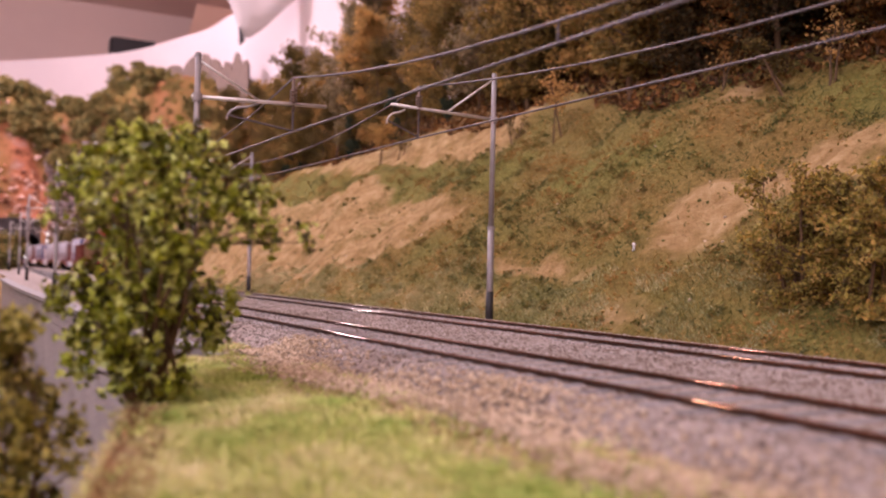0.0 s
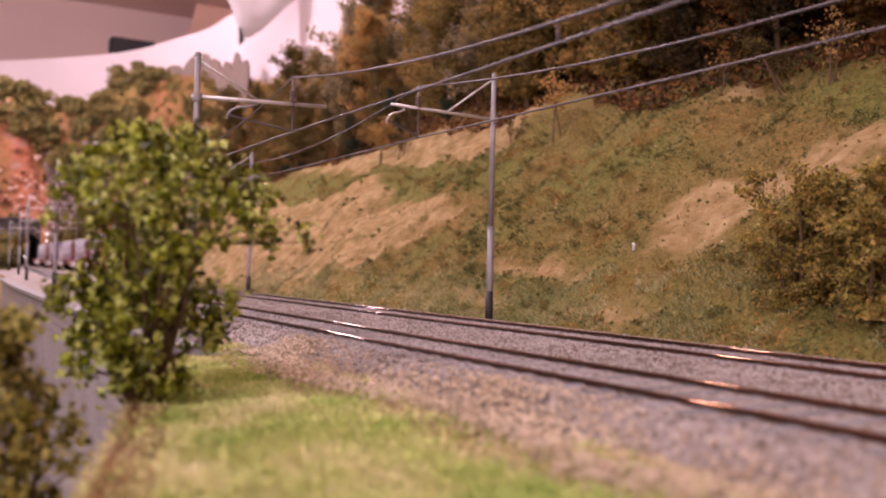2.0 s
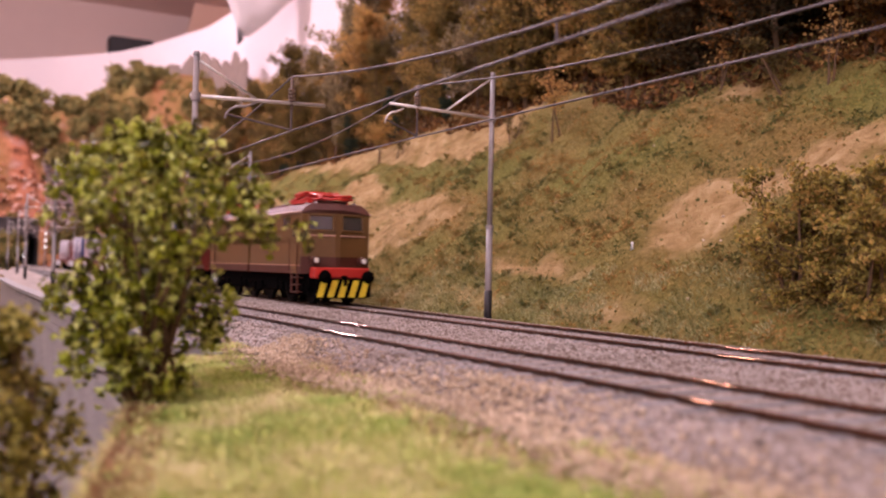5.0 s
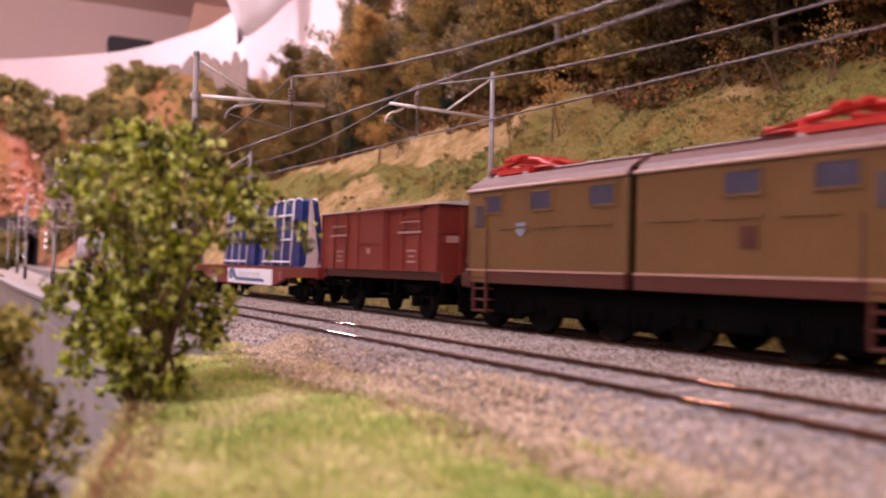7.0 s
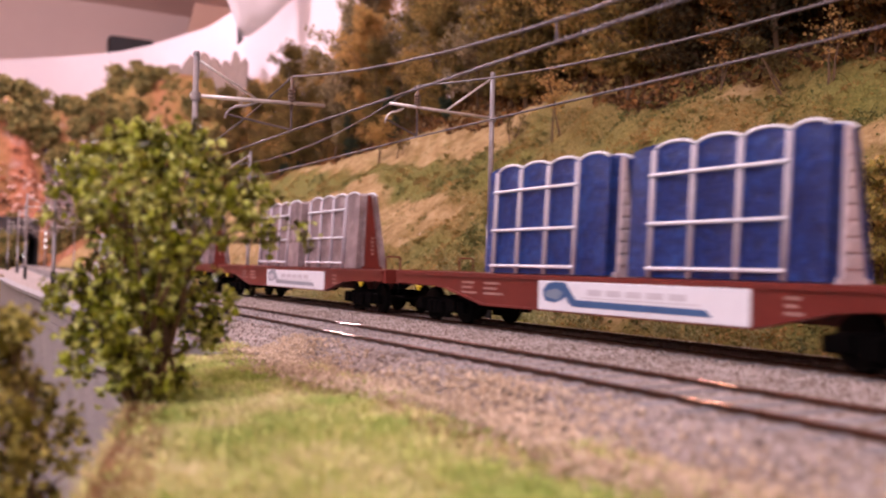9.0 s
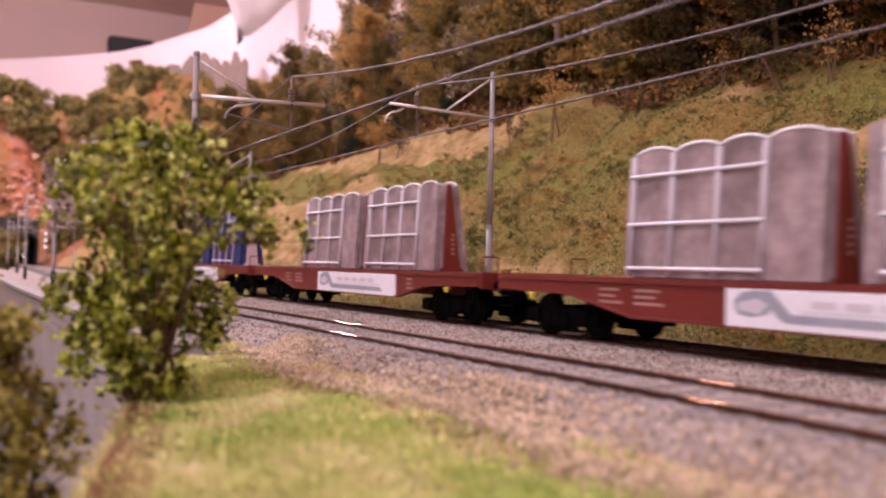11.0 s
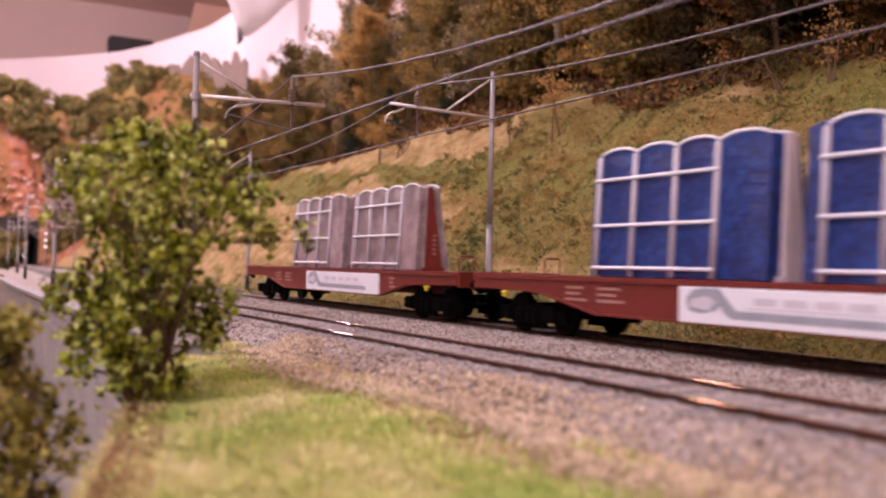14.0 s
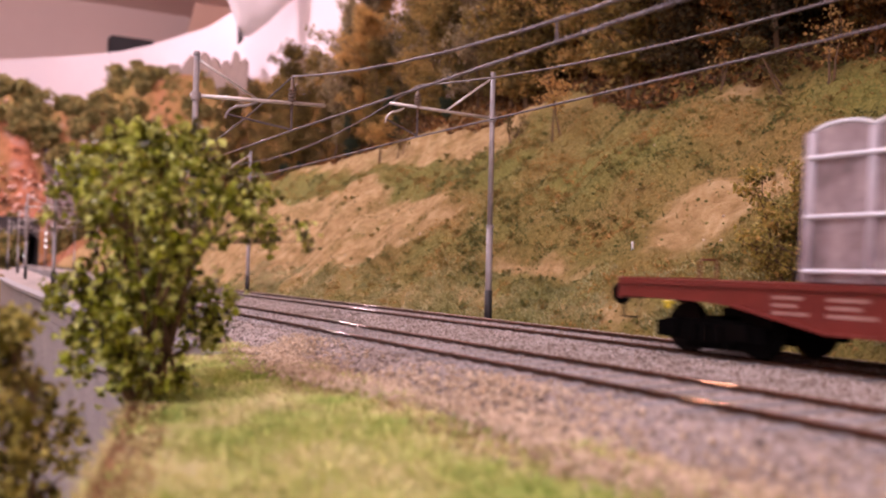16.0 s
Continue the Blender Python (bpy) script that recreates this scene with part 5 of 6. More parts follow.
def build_forest():
    rng = np.random.default_rng(21)
    kinds = []
    for k in range(8):
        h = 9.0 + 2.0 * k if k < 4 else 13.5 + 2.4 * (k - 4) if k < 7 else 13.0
        label = "rusty autumn tree darkened for the shaded part of the wood" if k < 4 else "olive brown loose autumn tree of the wood on the hill" if k < 7 else "thin airy grey-brown tree of the wood on the hill"
        t = build_tree("tree", at(-60, 60, -50), rng, label, "tree", M_FORESTSHADE if k < 4 else M_FORESTPALE if k < 7 else M_AIRY, "trees of the hillside wood",
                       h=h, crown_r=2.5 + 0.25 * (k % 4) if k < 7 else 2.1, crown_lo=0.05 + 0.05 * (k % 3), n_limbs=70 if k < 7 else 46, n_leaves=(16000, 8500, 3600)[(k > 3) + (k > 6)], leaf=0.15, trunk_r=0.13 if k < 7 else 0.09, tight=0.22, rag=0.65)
        kinds.append((t, h))
    spots = []
    x = -112.0
    while x < 12:
        for row, (q0, jit) in enumerate(((29.6 + 3.8 * float(sstep(-30, -44, x)), 0.8), (36.0, 1.5), (41.0, 2.0), (47.0, 2.5), (38.5, 1.5))):
            spots.append((x + rng.uniform(-1.6, 1.6) + row * 1.2, q0 + rng.uniform(-jit, jit), row))
        x += 3.2 + 0.012 * abs(x + 20)
    used = set()
    for i, (sx, sq, row) in enumerate(spots):
        if sx < -60 and row == 3:
            continue
        # Right-hand trees take the leaf colour with the wood's shade in it.
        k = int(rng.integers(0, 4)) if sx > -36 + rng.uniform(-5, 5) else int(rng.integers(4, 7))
        if -86 < sx < -56 and rng.uniform() < 0.42:
            k = 7
        t, h = kinds[k]
        size = 1.0
        if sx < -54:
            # lower trees towards the open end of the wood
            size = float(np.interp(sx, [-112, -95, -80, -70, -60, -54], [15.5, 16.2, 13.4, 10.8, 9.6, 13.5])) * rng.uniform(0.80, 1.14) / h
        m = at(sx, sq + slew(sx)[0], float(height(sx, sq)) - 0.2, rng.uniform(-4, 4), rng.uniform(-4, 4), rng.uniform(0, 360)) @ Matrix.Scale(size, 4)
        if k not in used:
            used.add(k)
            t.matrix_basis = m
        else:
            copy_thing(t, m)
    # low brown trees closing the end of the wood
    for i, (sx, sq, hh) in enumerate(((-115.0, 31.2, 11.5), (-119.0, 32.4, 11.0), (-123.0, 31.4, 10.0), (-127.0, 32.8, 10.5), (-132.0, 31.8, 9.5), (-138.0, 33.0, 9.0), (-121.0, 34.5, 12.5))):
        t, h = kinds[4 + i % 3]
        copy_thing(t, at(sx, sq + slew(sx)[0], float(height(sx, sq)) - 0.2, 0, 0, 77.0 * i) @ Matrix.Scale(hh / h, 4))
    # slim dark green trees between them
    slim = build_tree("tree", at(-60, 60, -50), rng, "slim dark green tree standing in the brown wood", "tree", M_DARKGREEN, "slim green trees of the wood",
                      h=6.5, crown_r=0.75, crown_lo=0.12, n_limbs=40, n_leaves=2600, leaf=0.14, trunk_r=0.07, tight=0.3, rag=0.4)
    for i, (sx, sq) in enumerate(((-99.0, 32.6), (-92.0, 32.4), (-76.0, 32.0), (-68.0, 32.6), (-73.0, 35.0), (-58.0, 32.2))):
        m = at(sx, sq + slew(sx)[0], float(height(sx, sq)) - 0.1, 0, 0, 50.0 * i) @ Matrix.Scale(0.75 + 0.12 * (i % 4), 4)
        if i == 0:
            slim.matrix_basis = m
        else:
            copy_thing(slim, m)


M_AIRY = surface("grey_brown_leaves", [(0.18, 0.14, 0.075), (0.32, 0.25, 0.14), (0.46, 0.36, 0.21)], 1, 0.10, 0.85, bump=0, island=0.3, per_object=0.4, spread=0.3, through_light=0.4)
M_DARKGREEN = surface("dark_green_leaves", [(0.014, 0.022, 0.012), (0.035, 0.052, 0.024), (0.06, 0.08, 0.035)], 1, 0.2, 0.8, bump=0, island=0.3, spread=0.3)
build_forest()


def build_saplings():
    """Thin, half bare trees along the edge of the wood."""
    rng = np.random.default_rng(23)
    for sx, sq, h, n in ((-38.2, 27.8, 4.2, 420), (-27.8, 28.6, 2.6, 160), (-21.7, 27.5, 3.2, 170), (-43.4, 28.3, 2.2, 160), (-66.0, 30.6, 4.2, 900), (-61.0, 29.9, 2.4, 260), (-24.0, 28.2, 2.4, 700)):
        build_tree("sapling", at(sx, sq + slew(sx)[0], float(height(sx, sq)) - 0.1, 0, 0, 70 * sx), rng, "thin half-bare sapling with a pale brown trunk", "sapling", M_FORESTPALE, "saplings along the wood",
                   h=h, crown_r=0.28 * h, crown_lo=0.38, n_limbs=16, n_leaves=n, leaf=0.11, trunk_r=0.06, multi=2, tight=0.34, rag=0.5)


build_saplings()


# ---- low cover of the hill and bank ----
def build_cover():
    rng = np.random.default_rng(31)
    # brown undergrowth below the wood
    n = 26000
    x = 6 - 136 * rng.uniform(0, 1, n)
    q = 28.4 + 3.6 * sstep(-30, -44, x) + 0.8 * wave(x, 0 * x, 0.3, 1.0) + 9 * rng.uniform(0, 1, n) ** 1.3
    up = rng.uniform(0, 1, n) ** 2 * (0.4 + 1.6 * np.clip(wave(x, q, 0.5, 2.0), 0, 1))
    v, f = flakes(rng, np.stack([x, q + slews(x), height(x, q) + up], 1), rng.uniform(0.12, 0.30, n))
    tagged(cloud("undergrowth", v, f, M_UNDER), "rust brown undergrowth along the edge of the wood", "undergrowth", kind="stuff")
    n = 64000
    t = rng.uniform(0, 1, n) ** 1.4
    x = 2 - 110 * t
    q = 17.3 + 13 * rng.uniform(0, 1, n)
    sand, green, _ = cover(x, q)
    keep = (rng.uniform(size=n) > np.clip(sand * 1.1, 0, 0.90)) & (rng.uniform(size=n) < 0.45 + 0.55 * wave(x, q, 0.8, 3.3) + 0.25 * wave(x, q, 2.1, 1.3))
    x, q = x[keep], q[keep]
    s = rng.uniform(0.025, 0.075, len(x)) * (1 + 0.006 * np.abs(x))
    c = np.stack([x, q + slews(x), height(x, q) + s * 0.3], 1)
    v, f = crumbs(rng, c, s, 0.8)
    tagged(cloud("foam_tufts", v, f, M_TUFT), "crumbly olive and brown foam tufts over the slope", "low shrubs", kind="stuff")
    # low shrubs, each a loose heap of leaves
    n, per = 1700, 42
    x = 2 - 80 * rng.uniform(0, 1, n) ** 1.3
    q = 17.6 + 11.5 * rng.uniform(0, 1, n)
    sand, green, _ = cover(x, q)
    keep = (rng.uniform(size=n) > np.clip(sand * 1.1, 0, 0.93)) & (wave(x, q, 0.8, 3.3) > -0.35)
    x, q = np.repeat(x[keep], per), np.repeat(q[keep], per)
    size = np.repeat(rng.uniform(0.12, 0.40, int(keep.sum())), per)
    d = unit(rng.normal(size=(len(x), 3))) * (rng.uniform(0, 1, (len(x), 1)) ** 0.5) * size[:, None]
    c = np.stack([x, q + slews(x), height(x, q)], 1) + d * np.array([1, 1, 0.6])
    c[:, 2] += 0.1
    v, f = flakes(rng, c, rng.uniform(0.05, 0.10, len(x)))
    tagged(cloud("low_shrubs", v, f, M_SHRUB), "small olive and rust shrubs dotted over the slope", "low shrubs", kind="stuff")
    # grass fibres on the slope
    n = 90000
    x = 2 - 75 * rng.uniform(0, 1, n) ** 1.4
    q = 17.2 + 13 * rng.uniform(0, 1, n) ** 1.3
    sand, green, _ = cover(x, q)
    keep = rng.uniform(size=n) > np.clip(sand * 1.05, 0, 0.93)
    x, q = x[keep], q[keep]
    r = np.stack([x, q + slews(x), height(x, q) - 0.02], 1)
    v, f = blades(rng, r, rng.uniform(0.08, 0.24, len(x)), 0.04, 0.7)
    tagged(cloud("slope_grass", v, f, M_SLOPEGRASS), "olive static grass fibres on the slope", "grass", kind="stuff")
    # fresh green growth along the foot of the slope
    n = 70000
    x = 2 - 62 * rng.uniform(0, 1, n) ** 1.3
    q = 17.3 + 2.4 * rng.uniform(0, 1, n) ** 1.4
    keep = wave(x, q, 0.55, 6.0) + 0.5 * wave(x, q, 1.7, 2.0) > -0.15
    x, q = x[keep], q[keep]
    r = np.stack([x, q + slews(x), height(x, q) - 0.02], 1)
    v, f = blades(rng, r, rng.uniform(0.05, 0.17, len(x)), 0.035, 0.9)
    tagged(cloud("foot_grass", v, f, M_FOOT), "fresh green grass along the foot of the slope", "grass", kind="stuff")
    # bank in front of the near track
    n = 240000
    x = 2 - 26 * rng.uniform(0, 1, n) ** 0.9
    q = bank_edge(x) - 0.5 + (6.9 - bank_edge(x)) * rng.uniform(0, 1, n)
    keep = (q > bank_edge(x) - 0.12) & ((q < 5.1 + 0.6 * wave(x, q, 1.3, 4.0)) | (rng.uniform(size=len(q)) < 0.40)) & (q < 6.5 + 0.35 * wave(x, q, 1.7, 1.0)) & (q > 0.6) & (x > -21.6 + 0.9 * wave(q, x, 1.6, 3.0))
    x, q = x[keep], q[keep]
    r = np.stack([x, q + slews(x), height(x, q) - 0.03], 1)
    dry = (q > 5.1 + 0.6 * wave(x, q, 1.3, 4.0)) | (q < bank_edge(x) + 0.35 + 0.3 * wave(x, q, 1.5, 2.0)) | (x < -18.6 + 1.2 * wave(x, q, 1.1, 2.0))
    lush = r[~dry | (rng.uniform(size=len(x)) < 0.35)]
    v, f = blades(rng, lush, rng.uniform(0.08, 0.21, len(lush)), 0.06, 0.9)
    dv, df = blades(rng, r[dry], rng.uniform(0.05, 0.16, int(dry.sum())), 0.05, 0.9)
    tagged(cloud("dry_grass", dv, df, M_DRY), "tan dry grass fringe along the ballast", "grass", kind="stuff")
    # rust-coloured litter on the edge above the wall
    n = 3200
    lx = -8.5 - 9.5 * rng.uniform(0, 1, n)
    lq = bank_edge(lx) + 0.02 + 0.55 * rng.uniform(0, 1, n) ** 1.6
    lv, lf = flakes(rng, np.stack([lx, lq, height(lx, lq) + 0.05 + 0.06 * rng.uniform(0, 1, n)], 1), rng.uniform(0.03, 0.075, n))
    tagged(cloud("edge_litter", lv, lf, M_LITTER), "rust brown litter along the edge of the bank", "litter", kind="stuff")
    # pale stones lying on the slope
    n = 70
    px_, pq = -18 - 50 * rng.uniform(0, 1, n), 18.5 + 9 * rng.uniform(0, 1, n)
    pv, pf = crumbs(rng, np.stack([px_, pq + slews(px_), height(px_, pq) + 0.03], 1), rng.uniform(0.03, 0.085, n), 0.8)
    tagged(cloud("pale_stones", pv, pf, M_CRUMB), "small pale stones lying on the slope", "stones", kind="stuff")
    # sandy crumbs scattered where the bank runs into the ballast
    n = 9000
    x = 2 - 22 * rng.uniform(0, 1, n)
    qd = 6.35 + 0.55 * wave(x, 0 * x, 0.7, 2.0) + rng.normal(0, 0.42, n)
    sz = rng.uniform(0.018, 0.05, n)
    ev, ef = crumbs(rng, np.stack([x, qd + slews(x), np.maximum(height(x, qd), -0.42) + 0.04 + 0.30 * sstep(6.4, 7.3, qd)], 1), sz, 0.7)
    tagged(cloud("sandy_crumbs", ev, ef, M_CRUMB), "tan sandy crumbs along the ballast edge", "earth", kind="stuff")
    tagged(cloud("bank_grass", v, f, M_GRASS), "yellow-green static grass on the bank", "grass", kind="stuff")


M_LITTER = surface("rust_litter", [(0.13, 0.055, 0.022), (0.26, 0.12, 0.05), (0.42, 0.24, 0.12)], 1.0, 0.4, 0.9, bump=0, island=0.6, spread=0.35)
M_CRUMB = surface("tan_crumbs", [(0.36, 0.27, 0.18), (0.50, 0.39, 0.27), (0.63, 0.52, 0.39)], 3, 0.5, 0.95, bump=0, island=0.5, spread=0.4)
M_SHRUB = surface("slope_shrubs", [(0.10, 0.105, 0.024), (0.19, 0.175, 0.042), (0.25, 0.185, 0.05), (0.33, 0.20, 0.06)], 0.9, 0.4, 0.9, bump=0, island=0.35, spread=0.3, span=(0.36, 0.64))
M_UNDER = surface("rust_undergrowth", [(0.06, 0.026, 0.007), (0.14, 0.060, 0.014), (0.26, 0.115, 0.028)], 1.0, 0.15, 0.9, bump=0, island=0.5, spread=0.35)
M_FOOT = surface("foot_grass", [(0.25, 0.245, 0.105), (0.38, 0.375, 0.18), (0.52, 0.48, 0.27)], 1.0, 0.4, 0.9, bump=0, island=0.2, spread=0.3, span=(0.38, 0.62))
M_DRY = surface("dry_grass", [(0.34, 0.22, 0.11), (0.52, 0.36, 0.20), (0.66, 0.50, 0.32)], 1.0, 0.35, 0.9, bump=0, island=0.5, spread=0.35)
M_SLOPEGRASS = surface("slope_grass", [(0.105, 0.108, 0.026), (0.18, 0.165, 0.042), (0.26, 0.18, 0.052), (0.35, 0.21, 0.064)], 0.9, 0.40, 0.9, bump=0, island=0.10, spread=0.3, span=(0.40, 0.60))
build_cover()


# ---- tunnel ----
def build_tunnel(py):
    px, hw = -217.6, 2.42
    tun = thing("tunnel_portal", at(px, py, 0), "dark grey stone tunnel portal at the foot of the mountain", "tunnel portal", "pair of tunnel portals", kind="structure")
    bm = bmesh.new()
    arch = [(-hw, -0.5), (-hw, 4.6)] + [(-hw * math.cos(a), 4.6 + 2.3 * math.sin(a)) for a in np.linspace(0.2, math.pi - 0.2, 14)] + [(hw, 4.6), (hw, -0.5)]
    outer = [(-2.46, -0.5), (-2.46, 4.6)] + [(-2.46 + 4.92 * t, 9.5) for t in np.linspace(0.0, 1.0, 14)] + [(2.46, 4.6), (2.46, -0.5)]
    a0 = [bm.verts.new((0, y, z)) for y, z in arch]
    o0 = [bm.verts.new((0, y, z)) for y, z in outer]
    b0 = [bm.verts.new((-16, y, z)) for y, z in arch]
    o1 = [bm.verts.new((-16, y, z)) for y, z in outer]
    for i in range(len(arch) - 1):
        bm.faces.new((a0[i], a0[i + 1], o0[i + 1], o0[i]))
        bm.faces.new((a0[i], b0[i], b0[i + 1], a0[i + 1]))
        bm.faces.new((o0[i], o0[i + 1], o1[i + 1], o1[i]))
    bm.faces.new(b0)
    part("portal", bm, M_DARKSTONE, tun)
    bm = bmesh.new()
    box(bm, -1.0, 0.35, -2.46, 2.46, 9.5, 10.1, 0.08)
    part("parapet", bm, M_DARKSTONE, tun, "dark stone parapet")


M_DARKSTONE = surface("dark_stone", [(0.035, 0.03, 0.035), (0.09, 0.075, 0.075)], 1.5, 0.3, 0.9)
for q in (Y_NEAR, Y_FAR):
    build_tunnel(q + slew(-224)[0])


# ---- backdrop and room ----
BACK_LINE = [(-470, -250), (-455, -120), (-405, -33), (-357.3, 19.4), (-340.5, 35.9), (-321.8, 51.3), (-306.0, 59.1), (-286.0, 65.2), (-270.1, 69.7), (-251.0, 71.2), (-236.9, 75.0), (-204, 81), (-150, 86), (-60, 92), (88, 100)]


def build_backdrop():
    pts = BACK_LINE
    dense = []
    for i in range(len(pts) - 1):
        p0, p1, p2, p3 = pts[max(0, i - 1)], pts[i], pts[i + 1], pts[min(len(pts) - 1, i + 2)]
        for t in np.linspace(0, 1, 8, endpoint=False):
            dense.append([0.5 * (2 * b + (c - a) * t + (2 * a - 5 * b + 4 * c - d) * t * t + (3 * b - a - 3 * c + d) * t ** 3) for a, b, c, d in zip(p0, p1, p2, p3)])
    dense.append(list(pts[-1]))
    v, f = [], []
    for i, (x, y) in enumerate(dense):
        a, b = dense[max(0, i - 1)], dense[min(len(dense) - 1, i + 1)]
        tx, ty = b[0] - a[0], b[1] - a[1]
        ln = math.hypot(tx, ty)
        nx, ny = -ty / ln, tx / ln
        for z, o in ((-20, 0), (70.4, 0), (70.4, 0.6), (-20, 0.6)):
            v.append((x + nx * o, y + ny * o, z))
        if i:
            for k in range(4):
                l = (k + 1) % 4
                f.append(((i - 1) * 4 + k, (i - 1) * 4 + l, i * 4 + l, i * 4 + k))
    ob = cloud("backdrop", np.array(v), f, M_BACK, smooth=False)
    tagged(ob, "plain white curved backdrop board behind the layout", "backdrop", kind="structure")


build_backdrop()


BUMPS = [(0.02, 0.10, 4.0), (0.16, 0.09, 7.5), (0.27, 0.06, 6.0), (0.36, 0.08, 8.5), (0.50, 0.07, 10.5), (0.60, 0.06, 12.0), (0.68, 0.05, 9.0), (0.78, 0.05, 8.0), (0.88, 0.05, 13.0), (0.97, 0.06, 10.0), (0.5, 0.6, 3.0)]


def build_far_trees():
    """Flat cut-out trees standing before the backdrop."""
    rng = np.random.default_rng(8)
    n = 160
    line = []
    for i in range(n + 1):
        t = i / n
        x = float(np.interp(t, [0, 0.25, 0.5, 0.75, 1.0], [-294, -284, -263, -243, -226]))
        y = float(np.interp(t, [0, 0.25, 0.5, 0.75, 1.0], [53.5, 58.5, 63.5, 67, 68.5]))
        z = float(np.interp(t, [0, 0.25, 0.5, 0.75, 1.0], [56, 59, 58, 55, 51])) - 3.6 + 0.5 * max(h * math.sqrt(max(0.0, 1 - ((t - a) / w) ** 2)) for a, w, h in BUMPS) + rng.uniform(-0.4, 0.4)
        line.append((x, y, z))
    bm = bmesh.new()
    lo = [bm.verts.new((x, y, 0)) for x, y, z in line]
    hi = [bm.verts.new((x, y, z)) for x, y, z in line]
    lo2 = [bm.verts.new((x - 0.1, y + 0.4, 0)) for x, y, z in line]
    hi2 = [bm.verts.new((x - 0.1, y + 0.4, z)) for x, y, z in line]
    for i in range(n):
        bm.faces.new((lo[i], lo[i + 1], hi[i + 1], hi[i]))
        bm.faces.new((lo2[i + 1], lo2[i], hi2[i], hi2[i + 1]))
        bm.faces.new((hi[i], hi[i + 1], hi2[i + 1], hi2[i]))
    tagged(part("tree_cutout", bm, M_FARTREE), "flat grey-mauve cut-out treeline before the backdrop", "backdrop", kind="structure")


M_FARTREE = surface("grey_mauve_card", [(0.15, 0.11, 0.085), (0.25, 0.19, 0.16)], 0.6, 0.08, 0.9, bump=0)
build_far_trees()


def build_mountain_bushes():
    rng = np.random.default_rng(77)
    kinds = []
    for k in range(4):
        kinds.append(build_tree("bush", at(0, 0, 0), rng, "dark green rounded bush on the mountain ridge", "bush", M_RIDGE, "bushes on the mountain",
                                h=5.5 + k, crown_r=3.6, crown_lo=0.05, n_limbs=36, n_leaves=1500, leaf=0.7, trunk_r=0.2, multi=3, tight=0.34, rag=0.4))
    spots = [(-260 - rng.uniform(0, 12), q + rng.uniform(-1, 1), rng.uniform(0.65, 1.0)) for q in np.arange(-6, 52, 0.75)]
    spots += [(-246 - rng.uniform(0, 10), q, rng.uniform(0.3, 0.6)) for q in rng.uniform(0, 45, 8)] + [(-241 - rng.uniform(0, 6), q, rng.uniform(0.3, 0.55)) for q in rng.uniform(-6, 45, 6)]
    spots += [(-243 + 0.9 * (q - 35) - rng.uniform(0, 24), q, rng.uniform(0.4, 0.9)) for q in rng.uniform(36, 78, 56)]
    spots += [(-222 + rng.uniform(-3, 8), q, 0.9) for q in (2.0, 5.0, 21, 24, 28, 32, 37)] + [(-241 + 0.9 * (q - 35) - rng.uniform(0, 20), q, rng.uniform(0.8, 1.2)) for q in rng.uniform(57, 75, 26)] + [(-262, 40.5, 1.35), (-260, 37.0, 1.0), (-165, 5.2, 0.95), (-161, 4.9, 0.7)]
    for i, (sx, sq, size) in enumerate(spots):
        m = at(sx, sq + slew(sx)[0], float(height(sx, sq)) - 0.3, 0, 0, rng.uniform(0, 360)) @ Matrix.Scale(size, 4)
        if i < 4:
            kinds[i].matrix_basis = m
        else:
            copy_thing(kinds[i % 4], m)


def build_rubble():
    rng = np.random.default_rng(78)
    n = 900
    x = -238 - 26 * rng.uniform(0, 1, n)
    q = rng.uniform(-8, 40, n)
    keep = wave(q, x, 0.12, 2.0) > -0.3
    x, q = x[keep], q[keep]
    v, f = crumbs(rng, np.stack([x, q + slews(x), height(x, q) + 0.2], 1), rng.uniform(0.35, 1.2, len(x)), 0.8)
    tagged(cloud("mountain_rubble", v, f, M_ROCKPINK), "pinkish broken rock on the mountain side", "rocks", kind="stuff")
    n = 1500
    x = -236 - 28 * rng.uniform(0, 1, n)
    q = rng.uniform(21.5, 35, n)
    v, f = crumbs(rng, np.stack([x, q + slews(x), height(x, q) + 0.1], 1), rng.uniform(0.4, 1.3, n), 1.5)
    tagged(cloud("cliff_rocks", v, f, M_CLIFF), "mauve-grey broken cliff rocks beside the tunnel", "rocks", kind="stuff")


def build_scrub():
    """Scrub in loose heaps over the shoulder of the mountain."""
    rng = np.random.default_rng(79)
    n, per = 620, 40
    q = rng.uniform(22, 74, n)
    x = -242 + 0.9 * np.clip(q - 35, 0, 60) - 40 * rng.uniform(0, 1, n)
    keep = wave(q, x, 0.2, 5.0) > -0.5
    x, q = np.repeat(x[keep], per), np.repeat(q[keep], per)
    size = np.repeat(rng.uniform(0.5, 1.7, int(keep.sum())), per)
    d = unit(rng.normal(size=(len(x), 3))) * (rng.uniform(0, 1, (len(x), 1)) ** 0.5) * size[:, None]
    v, f = flakes(rng, np.stack([x, q + slews(x), height(x, q) + 0.3], 1) + d, rng.uniform(0.25, 0.6, len(x)))
    tagged(cloud("mountain_scrub", v, f, M_SHRUB), "olive and rust scrub on the mountain shoulder", "low shrubs", kind="stuff")


